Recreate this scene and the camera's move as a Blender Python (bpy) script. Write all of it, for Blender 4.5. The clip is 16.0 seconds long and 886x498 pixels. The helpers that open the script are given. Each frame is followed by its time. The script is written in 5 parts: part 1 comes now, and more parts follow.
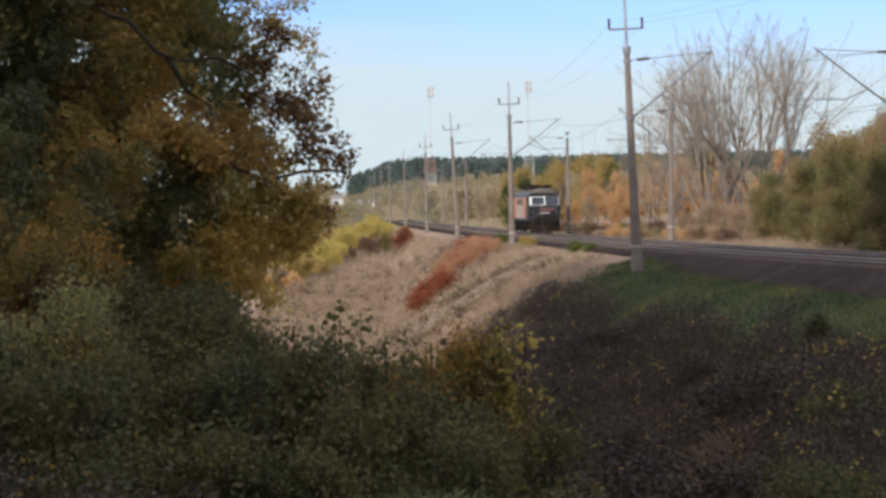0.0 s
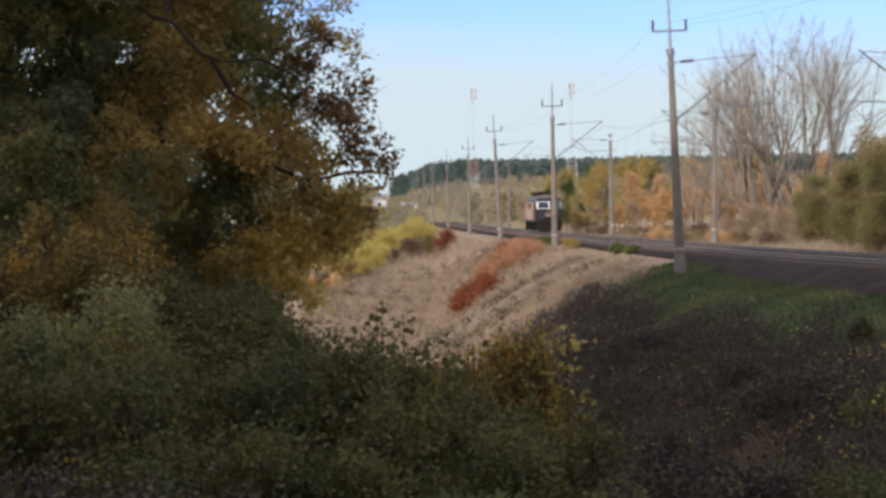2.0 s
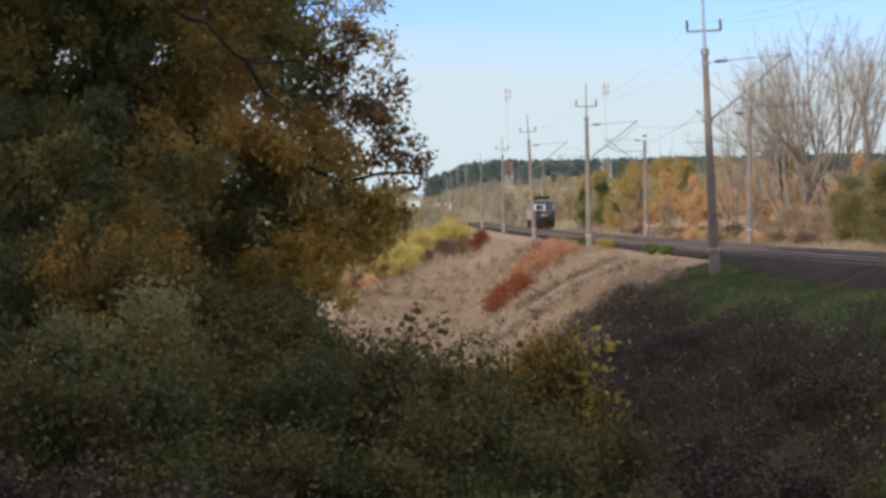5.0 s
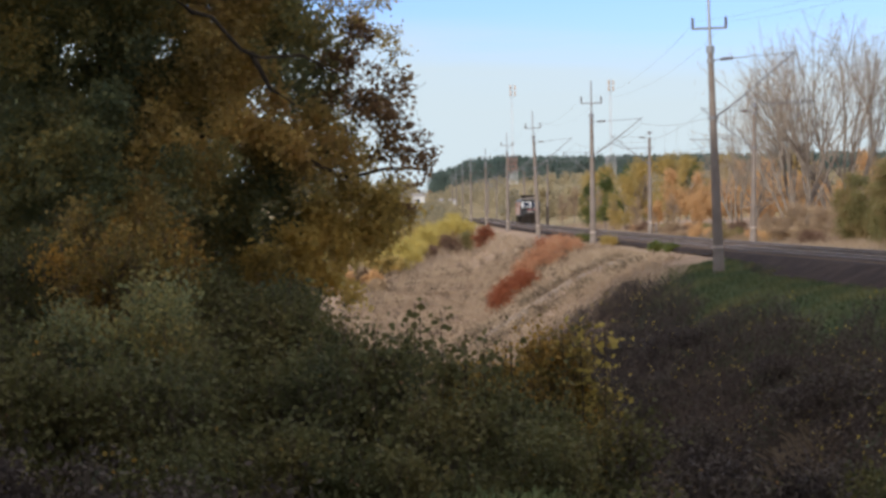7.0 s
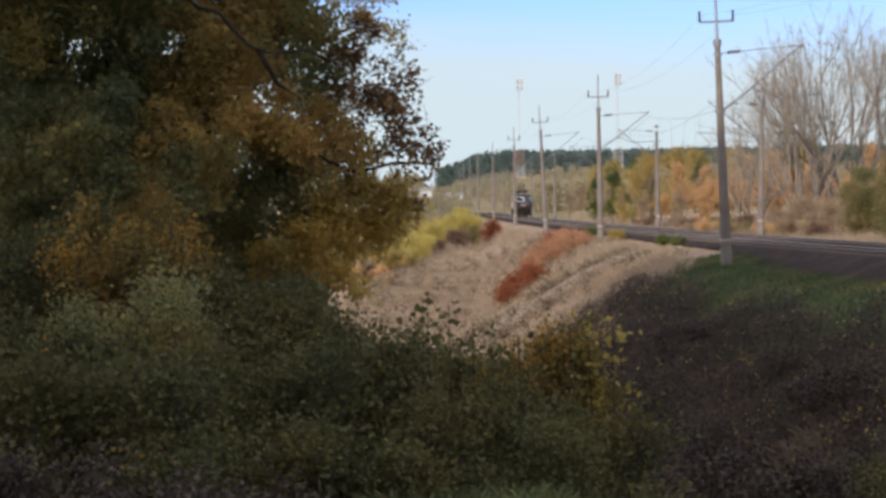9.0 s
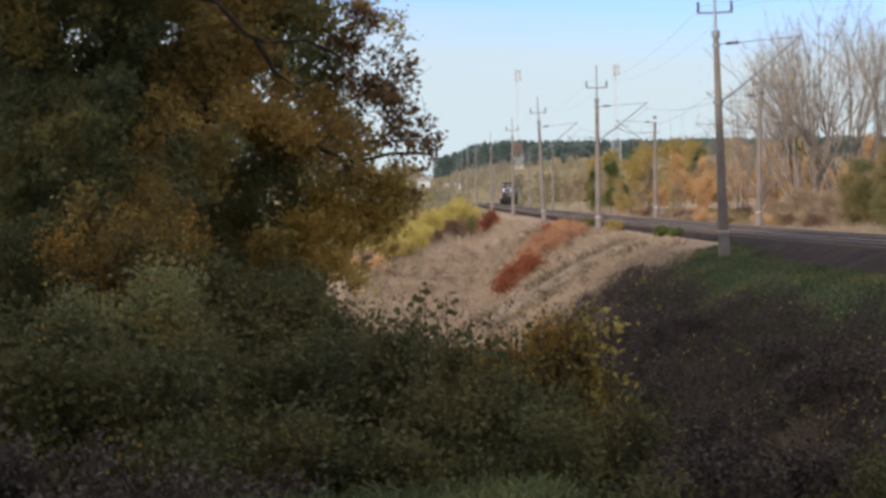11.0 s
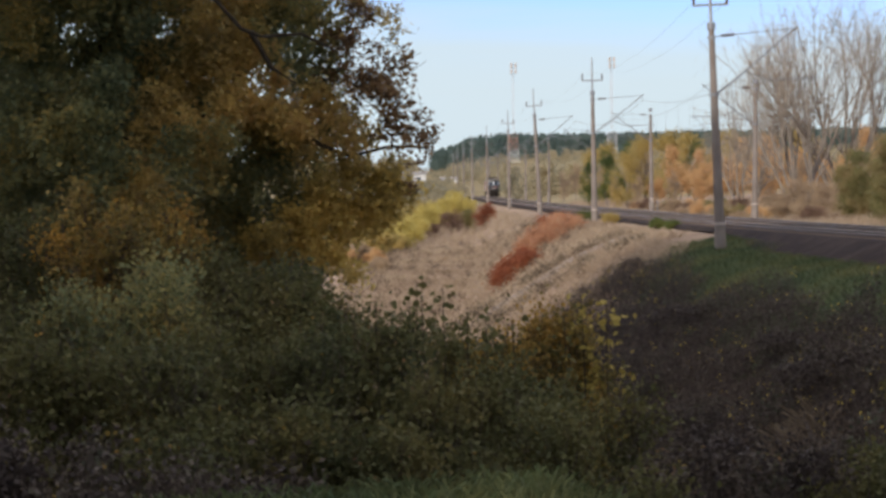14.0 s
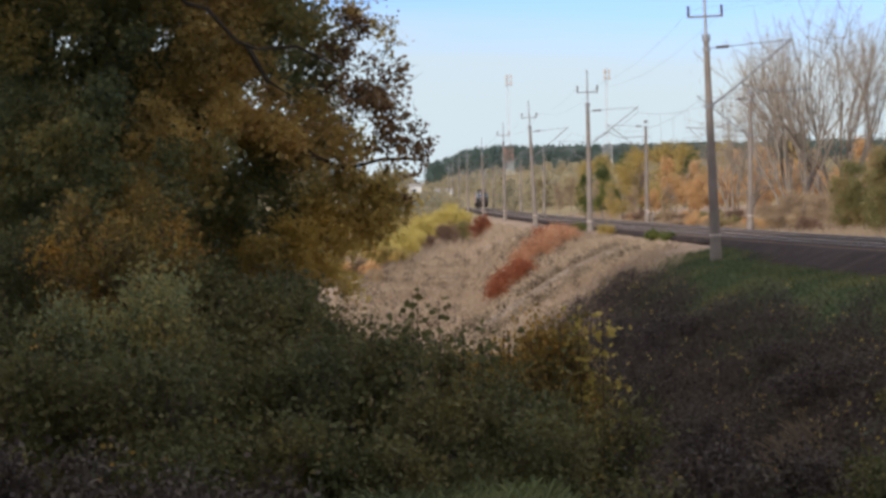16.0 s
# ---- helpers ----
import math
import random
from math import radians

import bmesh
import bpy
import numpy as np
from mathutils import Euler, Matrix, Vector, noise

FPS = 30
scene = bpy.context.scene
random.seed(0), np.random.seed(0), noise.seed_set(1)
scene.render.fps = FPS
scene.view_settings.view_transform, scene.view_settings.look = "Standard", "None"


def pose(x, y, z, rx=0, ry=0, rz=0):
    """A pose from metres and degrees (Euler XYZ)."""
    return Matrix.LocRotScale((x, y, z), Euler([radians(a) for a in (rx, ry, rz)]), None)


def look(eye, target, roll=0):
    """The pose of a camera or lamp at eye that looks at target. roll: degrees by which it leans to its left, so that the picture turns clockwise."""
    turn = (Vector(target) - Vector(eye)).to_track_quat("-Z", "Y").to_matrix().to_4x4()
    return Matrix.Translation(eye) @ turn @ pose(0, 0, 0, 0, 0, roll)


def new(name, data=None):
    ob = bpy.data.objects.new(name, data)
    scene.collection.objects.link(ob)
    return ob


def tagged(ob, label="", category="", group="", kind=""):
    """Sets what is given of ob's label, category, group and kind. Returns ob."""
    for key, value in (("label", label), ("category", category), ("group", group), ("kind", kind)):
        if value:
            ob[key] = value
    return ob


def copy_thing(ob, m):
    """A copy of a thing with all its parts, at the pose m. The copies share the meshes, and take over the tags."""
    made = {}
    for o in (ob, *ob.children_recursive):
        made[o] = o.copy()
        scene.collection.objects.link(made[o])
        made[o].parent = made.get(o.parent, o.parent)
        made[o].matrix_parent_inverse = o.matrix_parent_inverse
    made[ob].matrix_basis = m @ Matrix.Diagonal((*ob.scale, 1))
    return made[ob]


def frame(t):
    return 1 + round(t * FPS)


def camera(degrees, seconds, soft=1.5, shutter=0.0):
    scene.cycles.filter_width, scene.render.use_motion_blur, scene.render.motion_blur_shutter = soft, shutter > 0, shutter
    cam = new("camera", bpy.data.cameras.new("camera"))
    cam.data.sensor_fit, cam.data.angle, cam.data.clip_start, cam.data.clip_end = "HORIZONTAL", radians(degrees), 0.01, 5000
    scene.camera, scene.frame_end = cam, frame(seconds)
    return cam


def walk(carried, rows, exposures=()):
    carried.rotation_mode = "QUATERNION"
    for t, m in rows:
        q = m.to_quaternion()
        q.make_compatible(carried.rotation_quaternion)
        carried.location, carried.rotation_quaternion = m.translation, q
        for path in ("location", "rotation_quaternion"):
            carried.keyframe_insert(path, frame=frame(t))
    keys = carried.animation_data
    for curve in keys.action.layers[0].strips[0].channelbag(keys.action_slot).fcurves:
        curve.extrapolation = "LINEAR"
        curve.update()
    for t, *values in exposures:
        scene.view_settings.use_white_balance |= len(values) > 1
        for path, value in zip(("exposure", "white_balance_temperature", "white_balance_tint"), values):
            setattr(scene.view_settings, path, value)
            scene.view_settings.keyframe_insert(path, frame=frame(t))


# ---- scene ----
# A railway curve on an embankment in autumn, seen over a bushy ravine. x right, y ahead, z up, rail level z = 0.
EYE = Vector((0.0, 0.0, 2.25))
cam = camera(25.24, 16.0, soft=3.15)

# seconds, heading to the right, pitch, lean (degrees)
AIM = [
    (0.0, 0.000, -1.261, -1.000), (0.5, -0.122, -1.239, -0.768), (1.0, -0.495, -1.127, -0.745),
    (1.5, -0.837, -1.179, -0.689), (2.0, -1.231, -1.191, -0.821), (2.5, -1.894, -0.731, -1.024),
    (3.0, -2.266, -0.620, -1.168), (3.5, -2.444, -0.731, -1.134), (4.0, -2.330, -1.051, -1.142),
    (6.5, -2.266, -1.227, -0.554), (7.0, -2.337, -1.277, -0.528), (7.5, -2.450, -1.279, -0.567),
    (8.0, -2.502, -1.311, -0.732), (8.5, -2.530, -1.374, -0.803), (9.0, -2.554, -1.436, -0.742),
    (9.5, -2.541, -1.555, -0.678), (12.0, -2.565, -1.953, -0.490), (12.5, -2.682, -2.193, -0.501),
    (13.0, -2.635, -2.343, -0.706), (13.5, -2.596, -2.174, -0.814), (14.0, -2.390, -1.908, -0.817),
    (14.5, -2.486, -1.648, -0.833), (15.0, -2.664, -1.546, -0.898), (15.5, -2.502, -1.636, -0.822),
    (16.0, -2.257, -1.563, -0.932),
]


def aim(heading, pitch, lean):
    a, e = radians(heading), radians(pitch)
    way = Vector((math.sin(a) * math.cos(e), math.cos(a) * math.cos(e), math.sin(e)))
    return look(EYE, EYE + way * 50, lean)


# ---- world and sun ----
SUN_WAY = Vector((0.42, 0.91, 0)).normalized()   # the way the light goes, over the ground
SUN_HEIGHT = 15.0
world = bpy.data.worlds.new("sky")
scene.world = world
world.use_nodes = True
wn, wl = world.node_tree.nodes, world.node_tree.links
wn.clear()
sky = wn.new("ShaderNodeTexSky")
sky.sky_type, sky.sun_disc = "NISHITA", False
sky.sun_elevation = radians(SUN_HEIGHT)
sky.sun_rotation = math.atan2(-SUN_WAY.x, -SUN_WAY.y)
sky.air_density, sky.dust_density, sky.ozone_density = 1.0, 0.4, 4.0
coord = wn.new("ShaderNodeTexCoord")
stretch = wn.new("ShaderNodeMapping")
stretch.inputs["Scale"].default_value = (2.2, 2.2, 26)
cloud = wn.new("ShaderNodeTexNoise")
cloud.inputs["Scale"].default_value, cloud.inputs["Detail"].default_value = 1.3, 5
split = wn.new("ShaderNodeSeparateXYZ")
veil = wn.new("ShaderNodeMapRange")
veil.inputs["From Min"].default_value, veil.inputs["From Max"].default_value = 0.070, 0.030
veil.inputs["To Min"].default_value = 0.0
veil.interpolation_type = "SMOOTHSTEP"
wisps = wn.new("ShaderNodeMapRange")
wisps.inputs["From Min"].default_value, wisps.inputs["From Max"].default_value = 0.3, 0.7
wisps.inputs["To Min"].default_value, wisps.inputs["To Max"].default_value = 0.82, 1.0
cover = wn.new("ShaderNodeMath")
cover.operation = "MULTIPLY"
whiten = wn.new("ShaderNodeMixRGB")
whiten.inputs["Color2"].default_value = (2.40, 2.84, 3.10, 1)
shine = wn.new("ShaderNodeBackground")
shine.inputs["Strength"].default_value = 0.28
sky_out = wn.new("ShaderNodeOutputWorld")
wl.new(coord.outputs["Generated"], stretch.inputs["Vector"])
wl.new(stretch.outputs["Vector"], cloud.inputs["Vector"])
wl.new(coord.outputs["Generated"], split.inputs["Vector"])
ragged = wn.new("ShaderNodeMath")
ragged.operation = "MULTIPLY_ADD"
ragged.inputs[1].default_value = -0.07
wl.new(cloud.outputs["Fac"], ragged.inputs[0])
wl.new(split.outputs["Z"], ragged.inputs[2])
wl.new(ragged.outputs["Value"], veil.inputs["Value"])
wl.new(cloud.outputs["Fac"], wisps.inputs["Value"])
wl.new(veil.outputs["Result"], cover.inputs[0])
wl.new(wisps.outputs["Result"], cover.inputs[1])
wl.new(cover.outputs["Value"], whiten.inputs["Fac"])
tint = wn.new("ShaderNodeMixRGB")
tint.blend_type = "MULTIPLY"
tint.inputs["Fac"].default_value, tint.inputs["Color2"].default_value = 1.0, (0.49, 0.50, 0.69, 1)
wl.new(sky.outputs["Color"], tint.inputs["Color1"])
# unseen bright clouds high above the view, added as neutral fill for the shade
drift = wn.new("ShaderNodeMapping")
drift.inputs["Location"].default_value, drift.inputs["Scale"].default_value = (0.7, 2.3, 0.0), (1.0, 1.0, 1.6)
fill_heap = wn.new("ShaderNodeTexNoise")
fill_heap.inputs["Scale"].default_value, fill_heap.inputs["Detail"].default_value = 1.7, 6
broken = wn.new("ShaderNodeMapRange")
broken.inputs["From Min"].default_value, broken.inputs["From Max"].default_value = 0.34, 0.60
broken.inputs["To Max"].default_value = 0.9
fill_bank = wn.new("ShaderNodeMixRGB")
fill_bank.inputs["Color2"].default_value = (6.8, 6.5, 6.05, 1)
wl.new(coord.outputs["Generated"], drift.inputs["Vector"])
wl.new(drift.outputs["Vector"], fill_heap.inputs["Vector"])
wl.new(fill_heap.outputs["Fac"], broken.inputs["Value"])
height = wn.new("ShaderNodeMapRange")
height.inputs["From Min"].default_value, height.inputs["From Max"].default_value = 0.13, 0.34
height.interpolation_type = "SMOOTHSTEP"
thick = wn.new("ShaderNodeMath")
thick.operation = "MULTIPLY"
wl.new(split.outputs["Z"], height.inputs["Value"])
wl.new(broken.outputs["Result"], thick.inputs[0])
wl.new(height.outputs["Result"], thick.inputs[1])
wl.new(thick.outputs["Value"], fill_bank.inputs["Fac"])
wl.new(tint.outputs["Color"], fill_bank.inputs["Color1"])
wl.new(fill_bank.outputs["Color"], whiten.inputs["Color1"])
wl.new(whiten.outputs["Color"], shine.inputs["Color"])
wl.new(shine.outputs["Background"], sky_out.inputs["Surface"])

sun = new("sun", bpy.data.lights.new("sun", "SUN"))
sun.data.energy, sun.data.angle, sun.data.color = 3.75, radians(0.6), (1.0, 0.95, 0.88)
rise = math.tan(radians(SUN_HEIGHT))
sun.matrix_basis = look((-SUN_WAY.x * 100, -SUN_WAY.y * 100, rise * 100), (0, 0, 0))
scene.view_settings.exposure = 0.0


# ---- materials ----
def material(name, roughness=0.8, metal=0.0):
    m = bpy.data.materials.new(name)
    m.use_nodes = True
    s = m.node_tree.nodes["Principled BSDF"]
    s.inputs["Roughness"].default_value, s.inputs["Metallic"].default_value = roughness, metal
    return m, m.node_tree.nodes, m.node_tree.links, s


def ramp_of(nodes, colours):
    r = nodes.new("ShaderNodeValToRGB")
    e = r.color_ramp.elements
    while len(e) < len(colours):
        e.new(0.5)
    for k, c in enumerate(colours):
        e[k].position, e[k].color = k / (len(colours) - 1), (*c, 1)
    return r


def surface(name, colours, scale=3.0, fine=30.0, roughness=0.85, metal=0.0, bump=0.3, depth=0.02, pieces=False):
    """Two scales of variation between the colours, and a fine relief."""
    m, n, l, s = material(name, roughness, metal)
    s.inputs["Specular IOR Level"].default_value = 0.1 if roughness > 0.8 else 0.4
    c = n.new("ShaderNodeTexCoord")
    a, b = n.new("ShaderNodeTexNoise"), n.new("ShaderNodeTexNoise")
    a.inputs["Scale"].default_value, a.inputs["Detail"].default_value = scale, 4
    b.inputs["Scale"].default_value, b.inputs["Detail"].default_value = fine, 3
    mix = n.new("ShaderNodeMath")
    mix.operation = "MULTIPLY_ADD"
    mix.inputs[1].default_value = 0.45
    shift = n.new("ShaderNodeMath")
    shift.operation = "MULTIPLY_ADD"
    shift.inputs[1].default_value, shift.inputs[2].default_value = 1.5, -0.45
    r = ramp_of(n, colours)
    l.new(c.outputs["Object"], a.inputs["Vector"])
    l.new(c.outputs["Object"], b.inputs["Vector"])
    l.new(a.outputs["Fac"], shift.inputs[0])
    l.new(b.outputs["Fac"], mix.inputs[0])
    l.new(shift.outputs["Value"], mix.inputs[2])
    out = mix.outputs["Value"]
    if pieces:
        info = n.new("ShaderNodeObjectInfo")
        add = n.new("ShaderNodeMath")
        add.operation = "MULTIPLY_ADD"
        add.inputs[1].default_value = 0.4
        l.new(info.outputs["Random"], add.inputs[0])
        l.new(out, add.inputs[2])
        out = add.outputs["Value"]
    l.new(out, r.inputs["Fac"])
    l.new(r.outputs["Color"], s.inputs["Base Color"])
    rel = n.new("ShaderNodeBump")
    rel.inputs["Strength"].default_value, rel.inputs["Distance"].default_value = bump, depth
    l.new(b.outputs["Fac"], rel.inputs["Height"])
    l.new(rel.outputs["Normal"], s.inputs["Normal"])
    return m


def foliage(name, colours, scale=0.8, through_light=0.35, roughness=0.6, spread=0.55):
    """Leaves: the tint drifts over the crown and differs from leaf to leaf; light comes through them."""
    m, n, l, s = material(name, roughness)
    s.inputs["Specular IOR Level"].default_value = 0.15
    c, a, g = n.new("ShaderNodeTexCoord"), n.new("ShaderNodeTexNoise"), n.new("ShaderNodeNewGeometry")
    a.inputs["Scale"].default_value, a.inputs["Detail"].default_value = scale, 2
    shift = n.new("ShaderNodeMath")
    shift.operation = "MULTIPLY_ADD"
    shift.inputs[1].default_value, shift.inputs[2].default_value = 2.4, -0.7 - spread / 2
    mix = n.new("ShaderNodeMath")
    mix.operation = "MULTIPLY_ADD"
    mix.inputs[1].default_value = spread
    r = ramp_of(n, colours)
    tr, blend = n.new("ShaderNodeBsdfTranslucent"), n.new("ShaderNodeMixShader")
    blend.inputs["Fac"].default_value = through_light
    l.new(c.outputs["Object"], a.inputs["Vector"])
    l.new(a.outputs["Fac"], shift.inputs[0])
    l.new(g.outputs["Random Per Island"], mix.inputs[0])
    l.new(shift.outputs["Value"], mix.inputs[2])
    l.new(mix.outputs["Value"], r.inputs["Fac"])
    l.new(r.outputs["Color"], s.inputs["Base Color"])
    l.new(r.outputs["Color"], tr.inputs["Color"])
    l.new(s.outputs["BSDF"], blend.inputs[1])
    l.new(tr.outputs["BSDF"], blend.inputs[2])
    l.new(blend.outputs["Shader"], n["Material Output"].inputs["Surface"])
    return m


M = {}
M["oak"] = foliage("green_oak_leaves", [(0.140, 0.172, 0.105), (0.185, 0.205, 0.110), (0.265, 0.245, 0.105), (0.40, 0.29, 0.10)], 0.6, 0.68)
M["oak_ochre"] = foliage("ochre_oak_leaves", [(0.30, 0.24, 0.11), (0.50, 0.37, 0.145), (0.64, 0.47, 0.17), (0.56, 0.38, 0.16)], 0.8, 0.68)
M["oak_brown"] = foliage("brown_oak_leaves", [(0.15, 0.095, 0.058), (0.23, 0.14, 0.076), (0.30, 0.19, 0.095)], 1.2, 0.45)
M["oak_yellow"] = foliage("yellow_oak_leaves", [(0.33, 0.26, 0.10), (0.60, 0.44, 0.14), (0.70, 0.53, 0.18)], 0.9, 0.68)
M["bush_green"] = foliage("dark_bush_leaves", [(0.060, 0.067, 0.033), (0.086, 0.089, 0.037), (0.116, 0.106, 0.041), (0.160, 0.127, 0.046)], 1.1, spread=0.32)
M["bush_ochre"] = foliage("ochre_bush_leaves", [(0.080, 0.086, 0.036), (0.21, 0.148, 0.042), (0.42, 0.235, 0.052)], 1.2, spread=0.4)
M["bramble"] = foliage("bramble_leaves", [(0.048, 0.038, 0.036), (0.066, 0.051, 0.046), (0.084, 0.066, 0.050), (0.058, 0.070, 0.042)], 0.5, 0.2)
M["speck"] = foliage("yellow_leaf_specks", [(0.30, 0.22, 0.05), (0.42, 0.33, 0.10)], 1.0, 0.4)
M["red"] = foliage("red_shrub_leaves", [(0.19, 0.095, 0.058), (0.34, 0.155, 0.085), (0.43, 0.225, 0.125), (0.36, 0.25, 0.16)], 0.6)
M["rust"] = foliage("rust_shrub_leaves", [(0.14, 0.045, 0.022), (0.22, 0.065, 0.03), (0.27, 0.10, 0.045)], 0.6)
M["brown_bush"] = foliage("brown_shrub_leaves", [(0.10, 0.062, 0.045), (0.17, 0.105, 0.075), (0.24, 0.155, 0.11)], 0.5)
M["yellow"] = foliage("yellow_shrub_leaves", [(0.33, 0.265, 0.08), (0.48, 0.385, 0.115), (0.54, 0.445, 0.15)], 0.25, 0.5)
M["tan"] = foliage("tan_shrub_twigs", [(0.24, 0.175, 0.12), (0.34, 0.245, 0.16), (0.40, 0.295, 0.185)], 0.3)
M["orange"] = foliage("orange_birch_leaves", [(0.38, 0.22, 0.105), (0.50, 0.30, 0.145), (0.54, 0.38, 0.175)], 0.12, spread=0.4)
M["gold"] = foliage("golden_tree_leaves", [(0.20, 0.175, 0.07), (0.37, 0.265, 0.09), (0.48, 0.33, 0.11)], 0.15, spread=0.35)
M["far_green"] = foliage("green_tree_leaves", [(0.05, 0.07, 0.025), (0.09, 0.11, 0.03), (0.16, 0.15, 0.04)], 0.2)
M["olive"] = foliage("olive_shrub_leaves", [(0.12, 0.12, 0.05), (0.18, 0.16, 0.065), (0.25, 0.18, 0.085), (0.30, 0.205, 0.105)], 0.3)
# needle green lightened and blued: distance haze is put into the colour
M["pine"] = foliage("hazed_pine_needles", [(0.082, 0.118, 0.105), (0.098, 0.135, 0.118), (0.115, 0.148, 0.128)], 0.02, 0.5, spread=0.14)
# greyed, pale, low-contrast leaf tints with the far haze painted in
M["wood"] = foliage("hazed_wood_leaves", [(0.25, 0.225, 0.155), (0.31, 0.27, 0.18), (0.36, 0.305, 0.195), (0.415, 0.345, 0.21)], 0.018, 0.6, spread=0.10)
M["grass"] = foliage("green_grass", [(0.040, 0.060, 0.028), (0.062, 0.084, 0.036), (0.10, 0.105, 0.044), (0.17, 0.155, 0.06)], 0.3, 0.3, spread=0.4)
M["hay"] = foliage("dry_grass", [(0.235, 0.168, 0.115), (0.32, 0.238, 0.165), (0.36, 0.275, 0.19), (0.40, 0.315, 0.22)], 0.3, 0.45, spread=0.28)
M["seed"] = foliage("dark_seed_heads", [(0.05, 0.034, 0.024), (0.09, 0.06, 0.042)], 0.4, 0.1)
M["bark"] = surface("bark", [(0.022, 0.017, 0.012), (0.045, 0.035, 0.026), (0.08, 0.065, 0.05)], 3, 40, 0.9, 0, 0.6, 0.02)
M["pale_bark"] = surface("pale_bark", [(0.10, 0.08, 0.065), (0.18, 0.148, 0.12), (0.29, 0.25, 0.21)], 1.5, 25, 0.85, 0, 0.4, 0.02)
M["twig"] = foliage("brown_twigs", [(0.048, 0.036, 0.032), (0.070, 0.052, 0.046), (0.105, 0.080, 0.068)], 0.6, 0.02, 0.85)
M["dead"] = foliage("dead_grass_blades", [(0.12, 0.092, 0.066), (0.19, 0.145, 0.10)], 0.6, 0.1, 0.85)
M["stalk"] = foliage("dead_stalks", [(0.075, 0.055, 0.05), (0.15, 0.115, 0.10), (0.24, 0.19, 0.165)], 0.6, 0.1, 0.85)
M["pale_twig"] = foliage("pale_twigs", [(0.30, 0.245, 0.19), (0.44, 0.37, 0.295)], 0.3, 0.05, 0.85)
M["soil_hay"] = surface("dry_grass_ground", [(0.18, 0.125, 0.09), (0.28, 0.20, 0.145), (0.35, 0.265, 0.195)], 0.35, 5, 0.95, 0, 0.8, 0.12)
M["soil_green"] = surface("grassy_ground", [(0.036, 0.052, 0.026), (0.058, 0.078, 0.036), (0.10, 0.10, 0.05)], 0.4, 6, 0.95, 0, 0.8, 0.1)
M["soil_dark"] = surface("leaf_litter", [(0.05, 0.038, 0.03), (0.08, 0.06, 0.045), (0.12, 0.09, 0.06)], 0.6, 8, 0.95, 0, 0.8, 0.08)
M["field"] = surface("far_meadow", [(0.16, 0.13, 0.075), (0.22, 0.175, 0.10), (0.28, 0.22, 0.13)], 0.02, 0.4, 0.95, 0, 0.5, 0.3)
# both stone colours darkened: the tree shade over the near tracks is painted in
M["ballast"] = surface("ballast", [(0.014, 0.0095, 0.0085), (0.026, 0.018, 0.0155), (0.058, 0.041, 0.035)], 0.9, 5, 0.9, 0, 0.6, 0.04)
M["track_bed"] = surface("shaded_track_bed", [(0.014, 0.011, 0.010), (0.024, 0.018, 0.016), (0.050, 0.038, 0.032)], 0.5, 7, 0.9, 0, 0.6, 0.04)
M["rail"] = surface("rail_steel", [(0.045, 0.030, 0.024), (0.075, 0.050, 0.040), (0.12, 0.082, 0.064)], 2, 30, 0.75, 0.0)
M["rail_top"] = surface("polished_rail", [(0.24, 0.19, 0.165), (0.34, 0.28, 0.245)], 1, 20, 0.42, 0.6, 0.05)
M["sleeper"] = surface("sleeper_wood", [(0.05, 0.036, 0.028), (0.085, 0.062, 0.05), (0.14, 0.105, 0.085)], 2, 25, 0.9, 0, 0.4, 0.01, True)
M["concrete"] = surface("mast_concrete", [(0.125, 0.10, 0.085), (0.17, 0.14, 0.12), (0.23, 0.195, 0.168)], 0.8, 14, 0.9, 0, 0.3, 0.01)
M["steel"] = surface("galvanised_steel", [(0.13, 0.13, 0.14), (0.20, 0.20, 0.21), (0.28, 0.28, 0.29)], 2, 20, 0.5, 0.6)
M["wire"] = surface("wire_metal", [(0.09, 0.075, 0.06), (0.14, 0.11, 0.09)], 2, 20, 0.5, 0.6)
M["insulator"] = surface("insulator_glaze", [(0.05, 0.03, 0.025), (0.09, 0.05, 0.04)], 4, 20, 0.25)
M["white_paint"] = surface("white_paint", [(0.60, 0.60, 0.58), (0.72, 0.72, 0.70), (0.78, 0.78, 0.76)], 1.5, 12, 0.45, 0, 0.05)
M["tower_grey"] = surface("faded_tower_paint", [(0.34, 0.33, 0.34), (0.42, 0.40, 0.41), (0.48, 0.46, 0.46)], 0.5, 6, 0.5, 0, 0.05)
M["red_paint"] = surface("red_tower_paint", [(0.36, 0.17, 0.14), (0.44, 0.22, 0.18)], 1, 8, 0.5, 0, 0.05)
M["loco_dark"] = surface("loco_dark_paint", [(0.005, 0.005, 0.006), (0.008, 0.008, 0.009), (0.015, 0.014, 0.014)], 1.2, 14, 0.45, 0, 0.08)
M["loco_dark"].node_tree.nodes["Principled BSDF"].inputs["Specular IOR Level"].default_value = 0.3
M["drain"] = surface("drain_concrete", [(0.20, 0.16, 0.13), (0.27, 0.22, 0.185), (0.34, 0.29, 0.25)], 0.8, 14, 0.9, 0, 0.3, 0.01)
M["loco_orange"] = surface("loco_orange_paint", [(0.32, 0.11, 0.06), (0.44, 0.16, 0.085), (0.48, 0.21, 0.12)], 0.9, 12, 0.42, 0, 0.06)
M["loco_grey"] = surface("loco_grey_paint", [(0.26, 0.21, 0.18), (0.36, 0.295, 0.255), (0.43, 0.36, 0.32)], 0.9, 12, 0.45, 0, 0.06)
